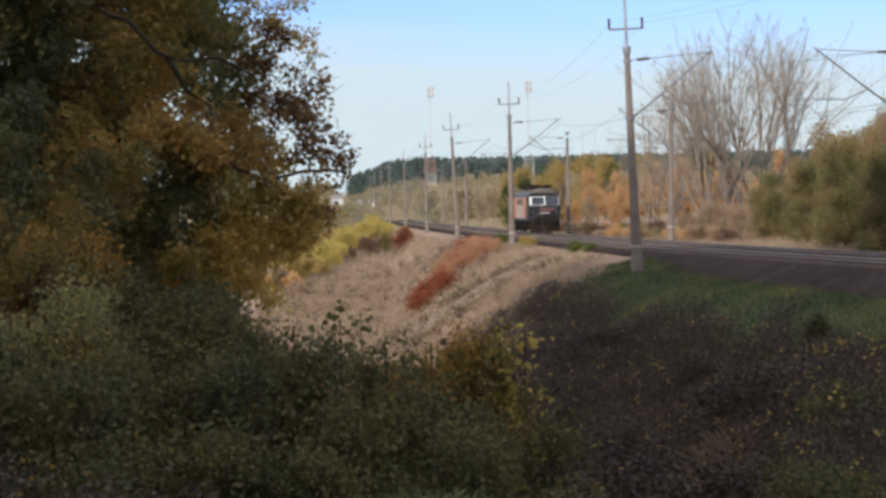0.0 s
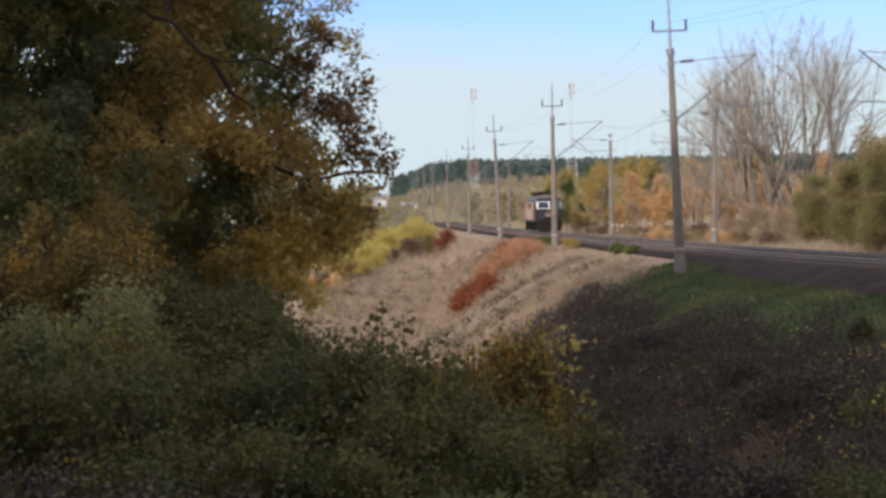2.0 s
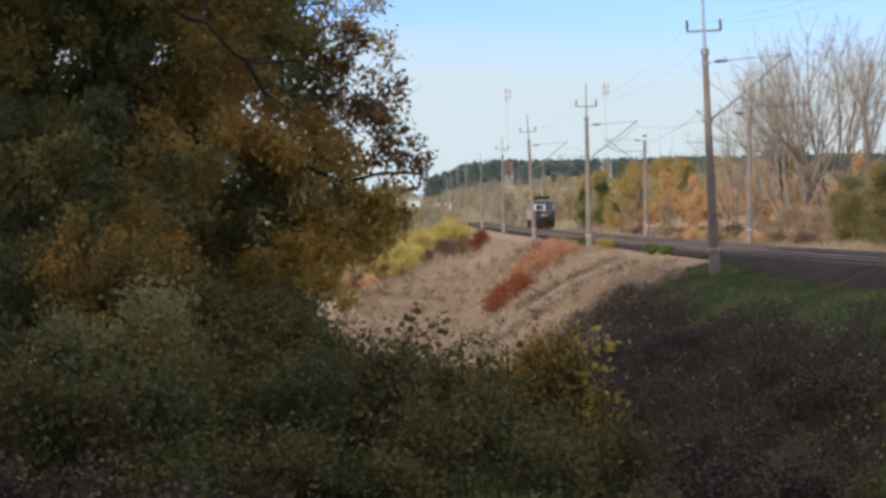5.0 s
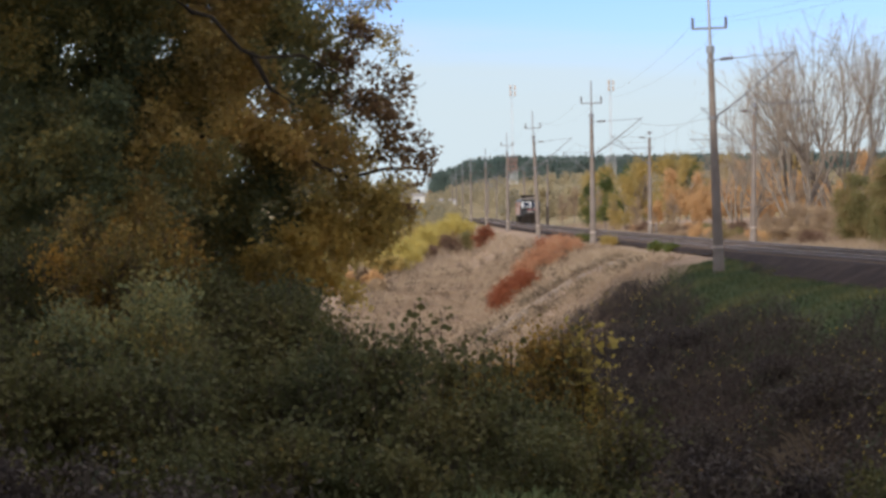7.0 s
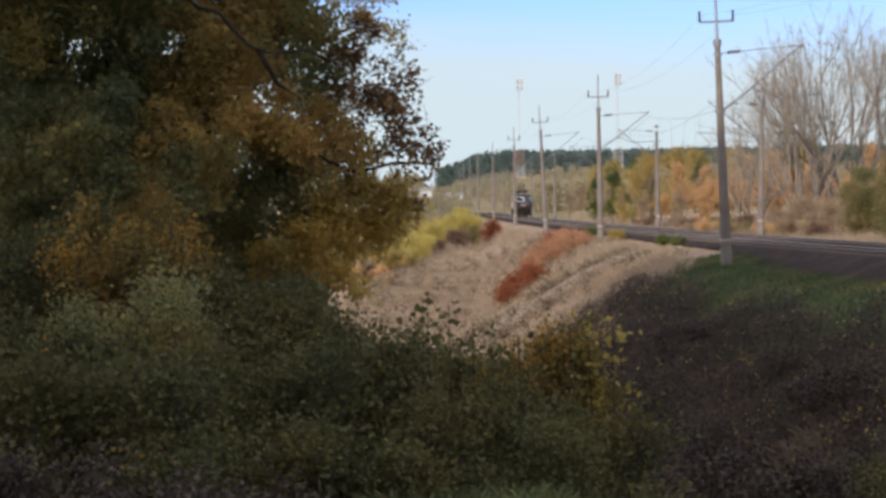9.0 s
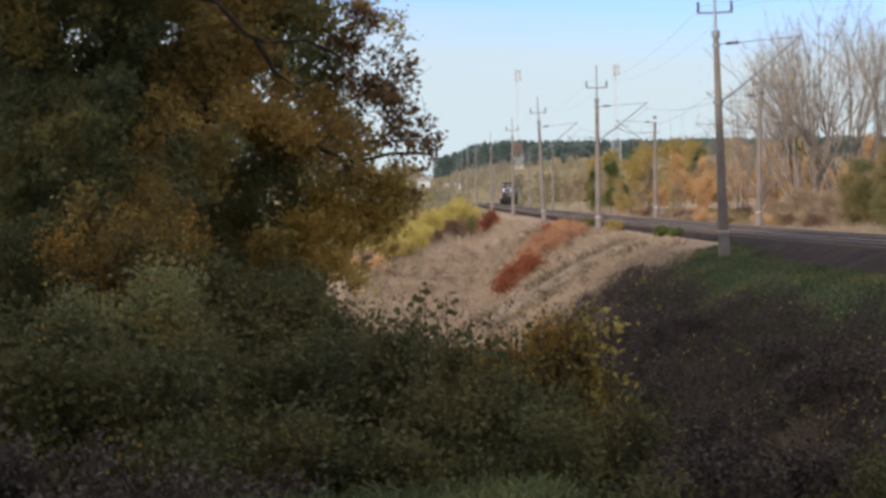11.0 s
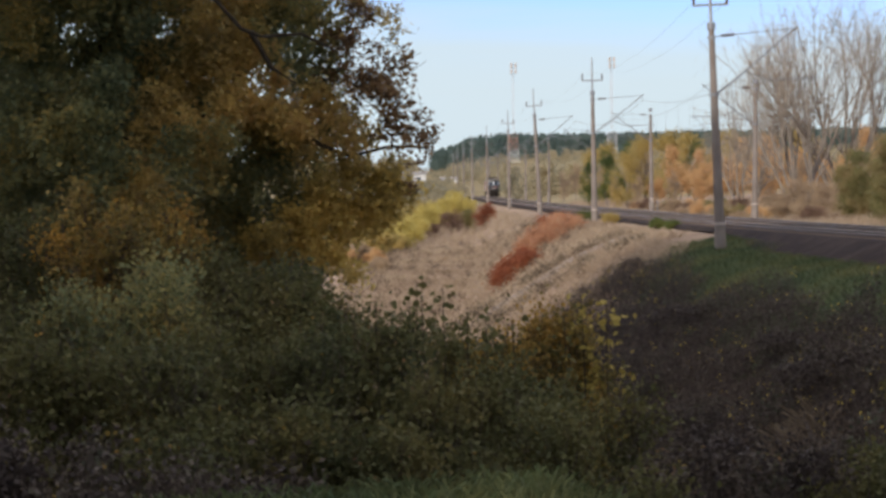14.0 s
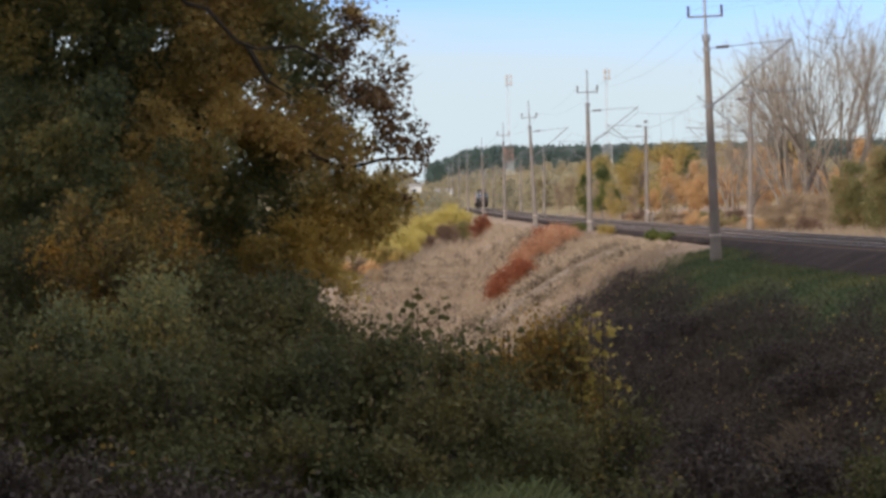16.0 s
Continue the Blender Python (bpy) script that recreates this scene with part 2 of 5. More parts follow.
M["loco_red"] = surface("loco_red_stripe", [(0.20, 0.045, 0.045), (0.30, 0.085, 0.08)], 1.5, 14, 0.4, 0, 0.05)
M["loco_roof"] = surface("loco_sooty_roof", [(0.05, 0.042, 0.036), (0.10, 0.082, 0.070), (0.15, 0.125, 0.105)], 1.0, 12, 0.75, 0, 0.2)
M["underframe"] = surface("brake_dust", [(0.010, 0.008, 0.007), (0.020, 0.016, 0.013), (0.036, 0.027, 0.021)], 1.5, 14, 0.85, 0, 0.3)
M["render_wall"] = surface("house_render", [(0.34, 0.33, 0.31), (0.44, 0.43, 0.41), (0.50, 0.49, 0.47)], 0.2, 2, 0.9)
M["roof_tile"] = surface("house_roof_tiles", [(0.19, 0.17, 0.16), (0.27, 0.245, 0.23)], 0.3, 4, 0.8)

# crumbly, dusty surfaces have hardly any sheen
for key in ("ballast", "track_bed", "sleeper", "soil_hay", "soil_green", "soil_dark", "field", "concrete", "bark", "underframe"):
    M[key].node_tree.nodes["Principled BSDF"].inputs["Specular IOR Level"].default_value = 0.06

m, n, l, s = material("window_glass", 0.06)
s.inputs["Base Color"].default_value, s.inputs["Specular IOR Level"].default_value = (0.02, 0.024, 0.028, 1), 0.9
M["glass"] = m
m, n, l, s = material("lamp_glass", 0.1)
s.inputs["Base Color"].default_value = (0.10, 0.10, 0.095, 1)
M["lamp"] = m


# ---- mesh helpers ----
class Solid:
    """Gathers boxes, tubes and plates for one mesh."""

    def __init__(self):
        self.v, self.f, self.k = [], [], []

    def add(self, verts, faces, slot=0):
        b = len(self.v)
        self.v += [tuple(p) for p in verts]
        self.f += [tuple(b + i for i in q) for q in faces]
        self.k += [slot] * len(faces)

    def box(self, centre, size, turn=None, slot=0, bevel=0.0):
        x, y, z = (a / 2 for a in size)
        if bevel:
            b = bevel
            ring = [(x - b, y), (x, y - b), (x, -y + b), (x - b, -y), (-x + b, -y), (-x, -y + b), (-x, y - b), (-x + b, y)]
            small = [(p[0] * (1 - b / x), p[1] * (1 - b / y)) for p in ring]
            pts = [(*p, -z) for p in small] + [(*p, -z + b) for p in ring] + [(*p, z - b) for p in ring] + [(*p, z) for p in small]
            faces = [tuple(range(8)), tuple(range(31, 23, -1))]
            for r in range(3):
                faces += [(r * 8 + (i + 1) % 8, r * 8 + i, r * 8 + 8 + i, r * 8 + 8 + (i + 1) % 8) for i in range(8)]
        else:
            pts = [(i, j, k) for i in (-x, x) for j in (-y, y) for k in (-z, z)]
            faces = [(0, 1, 3, 2), (4, 6, 7, 5), (0, 4, 5, 1), (2, 3, 7, 6), (0, 2, 6, 4), (1, 5, 7, 3)]
        m = Matrix.Translation(centre) @ (turn.to_4x4() if turn else Matrix())
        self.add([m @ Vector(p) for p in pts], faces, slot)

    def tube(self, path, radii, sides=6, slot=0):
        path = [Vector(p) for p in path]
        verts, faces = [], []
        for i, p in enumerate(path):
            d = (path[min(i + 1, len(path) - 1)] - path[max(i - 1, 0)]).normalized()
            u = d.orthogonal().normalized()
            w = d.cross(u)
            r = radii[i] if isinstance(radii, (list, tuple)) else radii
            for j in range(sides):
                a = 2 * math.pi * j / sides
                verts.append(p + u * (r * math.cos(a)) + w * (r * math.sin(a)))
        for i in range(len(path) - 1):
            for j in range(sides):
                k = (j + 1) % sides
                faces.append((i * sides + j, i * sides + k, (i + 1) * sides + k, (i + 1) * sides + j))
        faces += [tuple(range(sides - 1, -1, -1)), tuple(range((len(path) - 1) * sides, len(path) * sides))]
        self.add(verts, faces, slot)

    def mesh(self, name, *mats, smooth=False):
        me = bpy.data.meshes.new(name)
        me.from_pydata(self.v, [], self.f)
        for m in mats:
            me.materials.append(M[m])
        me.polygons.foreach_set("material_index", self.k)
        if smooth:
            me.polygons.foreach_set("use_smooth", [True] * len(me.polygons))
        me.update()
        return me


def part(name, data, parent=None, label="", kind="", m=None):
    ob = new(name, data)
    if parent:
        ob.parent = parent
    if m is not None:
        ob.matrix_basis = m
    return tagged(ob, label, kind=kind)


def thing(name, label, category, m=None, group="", kind="", data=None):
    ob = new(name, data)
    if m is not None:
        ob.matrix_basis = m
    return tagged(ob, label, category, group, kind)


def array_mesh(name, verts, quads, mat, slots=None, mats=None):
    me = bpy.data.meshes.new(name)
    me.vertices.add(len(verts))
    me.vertices.foreach_set("co", np.asarray(verts, dtype=np.float32).ravel())
    q = np.asarray(quads, dtype=np.int32)
    me.loops.add(q.size)
    me.loops.foreach_set("vertex_index", q.ravel())
    me.polygons.add(len(q))
    me.polygons.foreach_set("loop_start", np.arange(0, q.size, q.shape[1], dtype=np.int32))
    for a in (mats or [mat]):
        me.materials.append(M[a])
    if slots is not None:
        me.polygons.foreach_set("material_index", np.asarray(slots, dtype=np.int32))
    me.update(calc_edges=True)
    me.validate()
    return me


def unit(rng, n):
    d = rng.normal(size=(n, 3))
    return d / np.linalg.norm(d, axis=1, keepdims=True)


def leaf_mesh(name, places, size, mat, rng, droop=0.0):
    """One small folded leaf at each place, turned at random."""
    n = len(places)
    a = unit(rng, n)
    a[:, 2] -= droop
    a /= np.linalg.norm(a, axis=1, keepdims=True)
    b = np.cross(a, unit(rng, n))
    b /= np.linalg.norm(b, axis=1, keepdims=True) + 1e-9
    c = np.cross(a, b)
    s = (size * rng.uniform(0.6, 1.3, n))[:, None]
    w = s * rng.uniform(0.28, 0.42, (n, 1))
    v = np.stack([places, places + a * s * 0.45 + b * w + c * s * 0.12, places + a * s, places + a * s * 0.45 - b * w + c * s * 0.12], 1)
    return array_mesh(name, v.reshape(-1, 3), np.arange(4 * n).reshape(-1, 4), mat)


def in_blobs(rng, blobs, n, hollow=0.45):
    """Places in a set of ellipsoids (x, y, z, rx, ry, rz), thicker towards their skins and broken by a noise."""
    vol = np.array([b[3] * b[4] * b[5] for b in blobs]) ** 0.75
    pick = rng.choice(len(blobs), n, p=vol / vol.sum())
    b = np.array(blobs)[pick]
    r = rng.uniform(hollow, 1.0, (n, 1)) ** 0.8 * rng.uniform(0.8, 1.12, (n, 1))
    return b[:, :3] + unit(rng, n) * b[:, 3:] * r


def clustered(rng, places, per, spread):
    """Splits each place into a small spray of leaves."""
    n = len(places)
    p = np.repeat(places, per, 0)
    return p + rng.normal(size=(n * per, 3)) * spread


def blade_mesh(name, roots, height, width, mat, rng, lean=0.35):
    n = len(roots)
    h = (height * rng.uniform(0.5, 1.25, n))[:, None]
    t = rng.uniform(0, 2 * math.pi, n)
    side = np.stack([np.cos(t), np.sin(t), np.zeros(n)], 1) * width * rng.uniform(0.6, 1.3, (n, 1))
    bend = rng.normal(size=(n, 3)) * lean
    bend[:, 2] = 0
    up = np.array([[0, 0, 1.0]])
    v = np.stack([roots - side, roots + side, roots + side * 0.5 + (up + bend) * h, roots - side * 0.5 + (up + bend * 1.1) * h], 1)
    return array_mesh(name, v.reshape(-1, 3), np.arange(4 * n).reshape(-1, 4), mat)


def twig_mesh(name, starts, ways, length, radius, mat, rng):
    """Thin three-sided twigs."""
    n = len(starts)
    d = ways / np.linalg.norm(ways, axis=1, keepdims=True)
    u = np.cross(d, unit(rng, n))
    u /= np.linalg.norm(u, axis=1, keepdims=True) + 1e-9
    w = np.cross(d, u)
    ln = (length * rng.uniform(0.5, 1.3, n))[:, None]
    v = []
    for k, f in ((0, 1.0), (1, 0.35)):
        for j in range(3):
            a = 2 * math.pi * j / 3
            v.append(starts + d * ln * k + (u * math.cos(a) + w * math.sin(a)) * radius * f)
    v = np.stack(v, 1)
    base = np.arange(n)[:, None, None] * 6
    q = base + np.array([[0, 1, 4, 3], [1, 2, 5, 4], [2, 0, 3, 5]])[None]
    return array_mesh(name, v.reshape(-1, 3), q.reshape(-1, 4), mat)


# ---- the lie of the land ----
def line(y):
    """x of the near track's middle."""
    y = min(max(y, -60), 900)
    return 19.978 - 0.0764105 * y + 0.0000208 * y * y + (1.2 * ((110 - y) / 40) ** 1.5 if y < 110 else 0.0)


def smooth(a, b, x):
    t = min(max((x - a) / (b - a), 0.0), 1.0)
    return t * t * (3 - 2 * t)


def grade(y):
    """The line falls gently beyond the curve's near part."""
    return -1.4 * (1 - math.exp(-max(0.0, y - 70) / 230))


def steps(x, pts):
    for (a, p), (b, q) in zip(pts, pts[1:]):
        if x <= b:
            return p + (q - p) * max(0.0, (x - a) / (b - a))
    return pts[-1][1]


def ground_z(x, y):
    o = line(y) - x
    floor = steps(y, [(40, -7.0), (110, -6.5), (180, -3.6), (260, -2.0), (400, -1.6)])
    if o > 0:
        rising = smooth(86, 102, y)
        z = steps(o, [(0, -0.5), (2.6, -0.62 + 0.14 * rising), (3.6, -0.92 + 0.22 * rising), (5.6, -1.2 + 0.15 * rising), (8.5, -2.2 + 0.1 * rising)])
        if o > 8.5:
            z -= (o - 8.5) / 1.75
        z = max(z, floor) if o > 16 else z
        z = max(z, floor)
    else:
        z = steps(-o, [(0, -0.5), (6.6, -0.55), (8.0, -0.9), (14, -0.7), (60, -0.2)])
    rough = noise.noise(Vector((x * 0.12, y * 0.12, 3.0))) * 0.5 + noise.noise(Vector((x * 0.45, y * 0.45, 7.0))) * 0.18
    if o > 6.2 or o < -9:
        z += rough * min(1.0, max(o - 6.2, -9 - o) / 4)
    z += grade(y) * (1 - smooth(8, 18, -o)) * (1 - smooth(420, 700, y))
    # the knoll on which the camera stands
    edge = 10.7 + 0.35 * math.sin(x * 1.7 + 1.2)
    knoll = 0.55 - max(0.0, y - edge) * 0.85
    if y > 5:
        knoll -= (max(0.0, x - 0.1) * 0.42 + max(0.0, -1.7 - x) * 0.16) * smooth(5, 9, y)
    if y < 60:
        z = max(z, min(knoll, 0.55) + 0.05 * rough)
    if y < 30 and o > 4:
        z = max(z, -1.2 - max(0.0, y - 14) * 0.4 - max(0.0, x * -0.1))
    # towards the line's near end the ravine runs out
    if y < 75 and o > 4:
        run = smooth(0.02, 0.17, x / (max(y, 0) + 5)) * (1 - smooth(55, 75, y))
        z = max(z, -7.0 + 5.0 * run + 0.4 * rough)
    # wooded hill far behind
    if y > 420:
        a = x / y
        up = smooth(500, 1500, y)
        ridge = 25 * smooth(-0.066, -0.012, a) + 3 * noise.noise(Vector((a * 22, 0.3, 1))) * smooth(-0.02, 0.02, a)
        ridge += 9 * (1 - smooth(-0.066, -0.012, a))
        z += up * ridge
    return z


YS = [-400, -200, -100, -60, -40, -25, -15, -8]
yy = -4.0
while yy < 130:
    YS.append(yy)
    yy += 0.9
while yy < 4200:
    YS.append(yy)
    yy *= 1.035
US = sorted({round(math.copysign(abs(k / 60) ** 1.7 * 2.2, k), 5) for k in range(-60, 61)} | {round(k * 0.0085, 5) for k in range(-42, 43)})
gv, gq, gk = [], [], []
for y in YS:
    for u in US:
        x = u * (abs(y) + 25)
        gv.append((x, y, ground_z(x, y)))
for i in range(len(YS) - 1):
    for j in range(len(US) - 1):
        a = i * len(US) + j
        gq.append((a, a + 1, a + len(US) + 1, a + len(US)))
        x, y = (gv[a][0] + gv[a + len(US) + 1][0]) / 2, (gv[a][1] + gv[a + len(US) + 1][1]) / 2
        o = line(y) - x
        wob = noise.noise(Vector((x * 0.3, y * 0.3, 1))) * 3
        if y > 330:
            k = 3
        elif o < 0:
            k = 0
        elif y < 13.5 + wob * 0.2:
            k = 1
        elif o < 10 + wob * 0.5 and y < 101 + wob - max(0.0, o - 5) * 3:
            k = 1
        elif y < 76 + wob:
            k = 2
        else:
            k = 0
        gk.append(k)
ground = thing("ground", "uneven ground of dry grass, green verge and leaf litter", "ground", kind="structure",
               data=array_mesh("ground", gv, gq, "", gk, ["soil_hay", "soil_green", "soil_dark", "field"]))
ground.data.polygons.foreach_set("use_smooth", [True] * len(ground.data.polygons))


def on_ground(rng, n, xs, ys, keep=None):
    out = []
    while len(out) < n:
        x, y = rng.uniform(*xs), rng.uniform(*ys)
        if keep is None or keep(x, y):
            out.append((x, y, ground_z(x, y)))
    return np.array(out)


# ---- the railway ----
def along(y, off, z):
    """A point at y along the line, off metres to the right of the near track's middle."""
    return Vector((line(y) + off, y, z + grade(y)))


SWEEP = [-60, -30, 0] + list(range(20, 200, 3)) + list(range(200, 900, 14))


def sweep(profile, ys, closed=False):
    g = Solid()
    n = len(profile)
    v = [along(y, *p) for y in ys for p in profile]
    f = [(i * n + j, i * n + (j + 1) % n, (i + 1) * n + (j + 1) % n, (i + 1) * n + j) for i in range(len(ys) - 1) for j in range(n if closed else n - 1)]
    g.add(v, f)
    return g


bed = []
for y in SWEEP:
    narrow = smooth(88, 104, y)
    for off, z in ((-3.75 + 1.65 * narrow, -0.98 + 0.58 * narrow), (-2.1 + 0.3 * narrow, -0.17), (-1.3, -0.15), (0, -0.17), (1.3, -0.15), (1.9, -0.3), (2.5, -0.15), (3.8, -0.17), (5.1, -0.15), (6.1, -0.17), (8.0, -1.1)):
        w = 0.02 * noise.noise(Vector((off * 3, y * 0.7, 4))) if off < -2.5 or off > 7 else 0.0
        bed.append((line(y) + off + w, y, z + w + grade(y)))
nb = 11
bq = [(i * nb + j, i * nb + j + 1, (i + 1) * nb + j + 1, (i + 1) * nb + j) for i in range(len(SWEEP) - 1) for j in range(nb - 1)]
# the strips between the rails take the darker tint with painted shade
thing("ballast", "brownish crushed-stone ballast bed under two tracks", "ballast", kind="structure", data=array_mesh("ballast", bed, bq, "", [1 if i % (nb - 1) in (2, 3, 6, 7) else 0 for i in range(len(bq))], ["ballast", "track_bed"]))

RAIL = [(-0.07, -0.17), (0.07, -0.17), (0.07, -0.15), (0.012, -0.13), (0.012, -0.045), (0.036, -0.035), (0.036, -0.004), (-0.036, -0.004), (-0.036, -0.035), (-0.012, -0.045), (-0.012, -0.13), (-0.07, -0.15)]
tracks = []
for mid in (0.0, 3.8):
    track = thing("railway_track", "railway track with rusty rails on dark sleepers", "railway track", kind="structure", group="railway tracks")
    tracks.append((track, mid))
    for side in (-0.7535, 0.7535):
        g = sweep([(mid + side + p[0], p[1]) for p in RAIL], SWEEP, True)
        part("rail", g.mesh("rail", "rail"), track)
        g = sweep([(mid + side - 0.04, -0.018), (mid + side - 0.038, -0.006), (mid + side - 0.03, 0.0), (mid + side + 0.03, 0.0), (mid + side + 0.038, -0.006), (mid + side + 0.04, -0.018)], SWEEP)
        part("running_surface", g.mesh("running_surface", "rail_top"), track, "polished rail head")


# ---- masts and wires ----
def insulator(g, a, b, r, slot):
    a, b = Vector(a), Vector(b)
    pts, rad = [], []
    for i in range(9):
        pts.append(a.lerp(b, i / 8))
        rad.append(r if i % 2 else r * 0.55)
    g.tube(pts, rad, 8, slot)


def cantilever(parent, side):
    """Bracket over the track: a slanting tube, a tie rod with its insulator, and the steady arm."""
    br = part("cantilever", None, parent)
    g = Solid()
    g.tube([(0.15 * side, 0, 6.55), (1.3 * side, 0, 7.35), (4.05 * side, 0, 9.5)], [0.05, 0.045, 0.04], 6)
    part("bracket_tube", g.mesh("bracket_tube", "steel"), br)
    g = Solid()
    g.tube([(0.12 * side, 0, 9.2), (4.0 * side, 0, 9.42)], 0.022, 5)
    part("tie_rod", g.mesh("tie_rod", "steel"), br)
    g = Solid()
    insulator(g, (0.45 * side, 0, 9.22), (1.05 * side, 0, 9.25), 0.085, 0)
    part("insulator", g.mesh("insulator", "insulator"), br, "dark ribbed insulator")
    g = Solid()
    g.tube([(1.5 * side, 0, 7.52), (2.6 * side, 0, 7.05), (4.9 * side, 0, 7.1)], 0.03, 5)
    g.tube([(4.7 * side, 0, 7.1), (3.75 * side, 0, 6.25)], 0.02, 5)
    g.tube([(3.9 * side, 0, 9.42), (3.9 * side, 0, 9.1)], 0.02, 5)
    part("steady_arm", g.mesh("steady_arm", "steel"), br)
    return br


def catenary_mast(left):
    side = 1 if left else -1
    mast = thing("catenary_mast", "tapered grey concrete catenary mast with a bracket over the track", "catenary mast", group="masts beside the line")
    top = 9.75 if left else 9.1
    g = Solid()
    hs = [-2.6, 0.0, 2, 4, 6, 8, top]
    g.tube([(0, 0, h) for h in hs], [0.25 - 0.125 * max(h, 0) / top for h in hs], 14)
    part("post", g.mesh("post", "concrete", smooth=False), mast)
    g = Solid()
    g.tube([(0, 0, -2.6), (0, 0, 0.05), (0, 0, 0.13)], [0.275, 0.275, 0.255], 12)
    part("footing", g.mesh("footing", "concrete"), mast)
    g = Solid()
    g.tube([(0, 0, 0.42), (0, 0, 0.53)], 0.262, 14)
    part("pale_ring", g.mesh("pale_ring", "loco_grey"), mast, "pale painted ring")
    for h in (6.5, 9.15, 9.6):
        g = Solid()
        g.tube([(0, 0, h - 0.07), (0, 0, h + (0.25 if h > 9.5 else 0.07))], 0.24 if h < 7 else 0.19, 12)
        part("clamp", g.mesh("clamp", "steel"), mast)
    if left:
        g = Solid()
        g.tube([(0, 0, 9.4), (0, 0, 12.45)], [0.075, 0.055], 8)
        part("top_pipe", g.mesh("top_pipe", "steel"), mast)
        g = Solid()
        g.box((0, 0, 10.68), (1.66, 0.09, 0.10))
        part("crossarm", g.mesh("crossarm", "steel"), mast)
        for s in (-0.78, 0.78):
            g = Solid()
            insulator(g, (s, 0, 10.7), (s, 0, 11.2), 0.075, 0)
            part("insulator", g.mesh("insulator", "insulator"), mast, "dark ribbed insulator")
    cantilever(mast, side)
    return mast


LEFT = [(30, 18.5, 0), (93, 9.1, 1.9), (157, 5.5, 0.4), (207, 1.55, 2.6), (268, -2.1, 0.3), (338, -6.3, 0.6), (402, -10.6, 0.2), (466, -14.3, 0), (530, -17.9, 0.5), (594, -21.3, 0)]
RIGHT = [(30, 30.5, 0), (93, 21.6, 0.3), (150, 17.3, -0.8), (207, 13.2, 0.2), (268, 9.35, 0.3), (338, 4.1, -0.5), (402, 0.2, 0), (466, -3.5, 0), (530, -7.1, 0), (594, -10.5, 0)]
first = {True: catenary_mast(True), False: catenary_mast(False)}
for is_left, rows in ((True, LEFT), (False, RIGHT)):
    for i, (y, x, lean) in enumerate(rows):
        m = pose(x, y, (-0.3 if i == 1 else -0.5) if is_left else -0.15, 0, -lean, math.degrees(math.atan(0.0764105 - 0.0000416 * y)))
        if i == 0:
            first[is_left].matrix_basis = m
        else:
            copy_thing(first[is_left], m)


def wire_of(ends, sag, r, name, parent):
    for a, b in zip(ends, ends[1:]):
        g = Solid()
        a, b = Vector(a), Vector(b)
        g.tube([a.lerp(b, i / 8) - Vector((0, 0, sag * 4 * (i / 8) * (1 - i / 8))) for i in range(9)], r, 4)
        part(name, g.mesh(name, "wire"), parent)


for is_left, rows in ((True, LEFT), (False, RIGHT)):
    k = 1 if is_left else -1
    dz = -0.55 if is_left else -0.15
    run = thing("overhead_line", "thin overhead line wires carried by the masts", "overhead wire", group="overhead lines")
    rows = [(-30, rows[0][1] + 4.8, 0)] + rows
    wire_of([(x + 3.9 * k, y, dz + 9.1) for y, x, _ in rows], 1.1, 0.012, "messenger_wire", run)
    wire_of([(x + 3.8 * k, y, dz + 6.25) for y, x, _ in rows], 0.05, 0.011, "contact_wire", run)
    for (ya, xa, _), (yb, xb, _) in zip(rows, rows[1:]):
        for i in range(1, 9):
            g = Solid()
            f = i / 9
            xm = xa + (xb - xa) * f + 3.85 * k
            g.tube([(xm, ya + (yb - ya) * f, dz + 9.1 - 4.4 * f * (1 - f)), (xm, ya + (yb - ya) * f, dz + 6.2)], 0.004, 3)
            part("dropper", g.mesh("dropper", "wire"), run)
    if is_left:
        feed = thing("feeder_line", "thin feeder wires on the mast tops", "overhead wire", group="overhead lines")
        for s in (-0.78, 0.78):
            wire_of([(x + s - 0.25 * (l > 1), y, dz + 11.22) for y, x, l in rows], 1.0, 0.0045, "feeder_wire", feed)

# white number boards and cabinet near the line
plate = thing("sign_board", "row of small white plates on a low post", "sign", pose(13.6, 204, ground_z(13.6, 204) - 0.1))
g = Solid()
g.tube([(0, 0, 0), (0, 0, 1.9)], 0.05, 8)
part("post", g.mesh("post", "steel"), plate)
for i in range(3):
    g = Solid()
    g.box((-0.5 + i * 0.5, -0.06, 1.75), (0.22, 0.03, 0.2))
    part("plate", g.mesh("plate", "loco_grey"), plate)
km = thing("marker_stone", "small white marker stone beside the rails", "marker stone", pose(6.5, 150, ground_z(6.5, 150) - 0.3))
g = Solid()
g.box((0, 0, 0.3), (0.2, 0.15, 0.7), bevel=0.04)
part("stone", g.mesh("stone", "loco_grey"), km)
dark = thing("track_box", "small dark metal box beside the far track", "trackside box", pose(13.9, 184, ground_z(13.9, 184) - 0.1))
g = Solid()
g.box((0, 0, 0.22), (0.9, 0.45, 0.46), bevel=0.04)
g.box((0, 0, 0.48), (1.0, 0.55, 0.07))
part("housing", g.mesh("housing", "underframe"), dark)


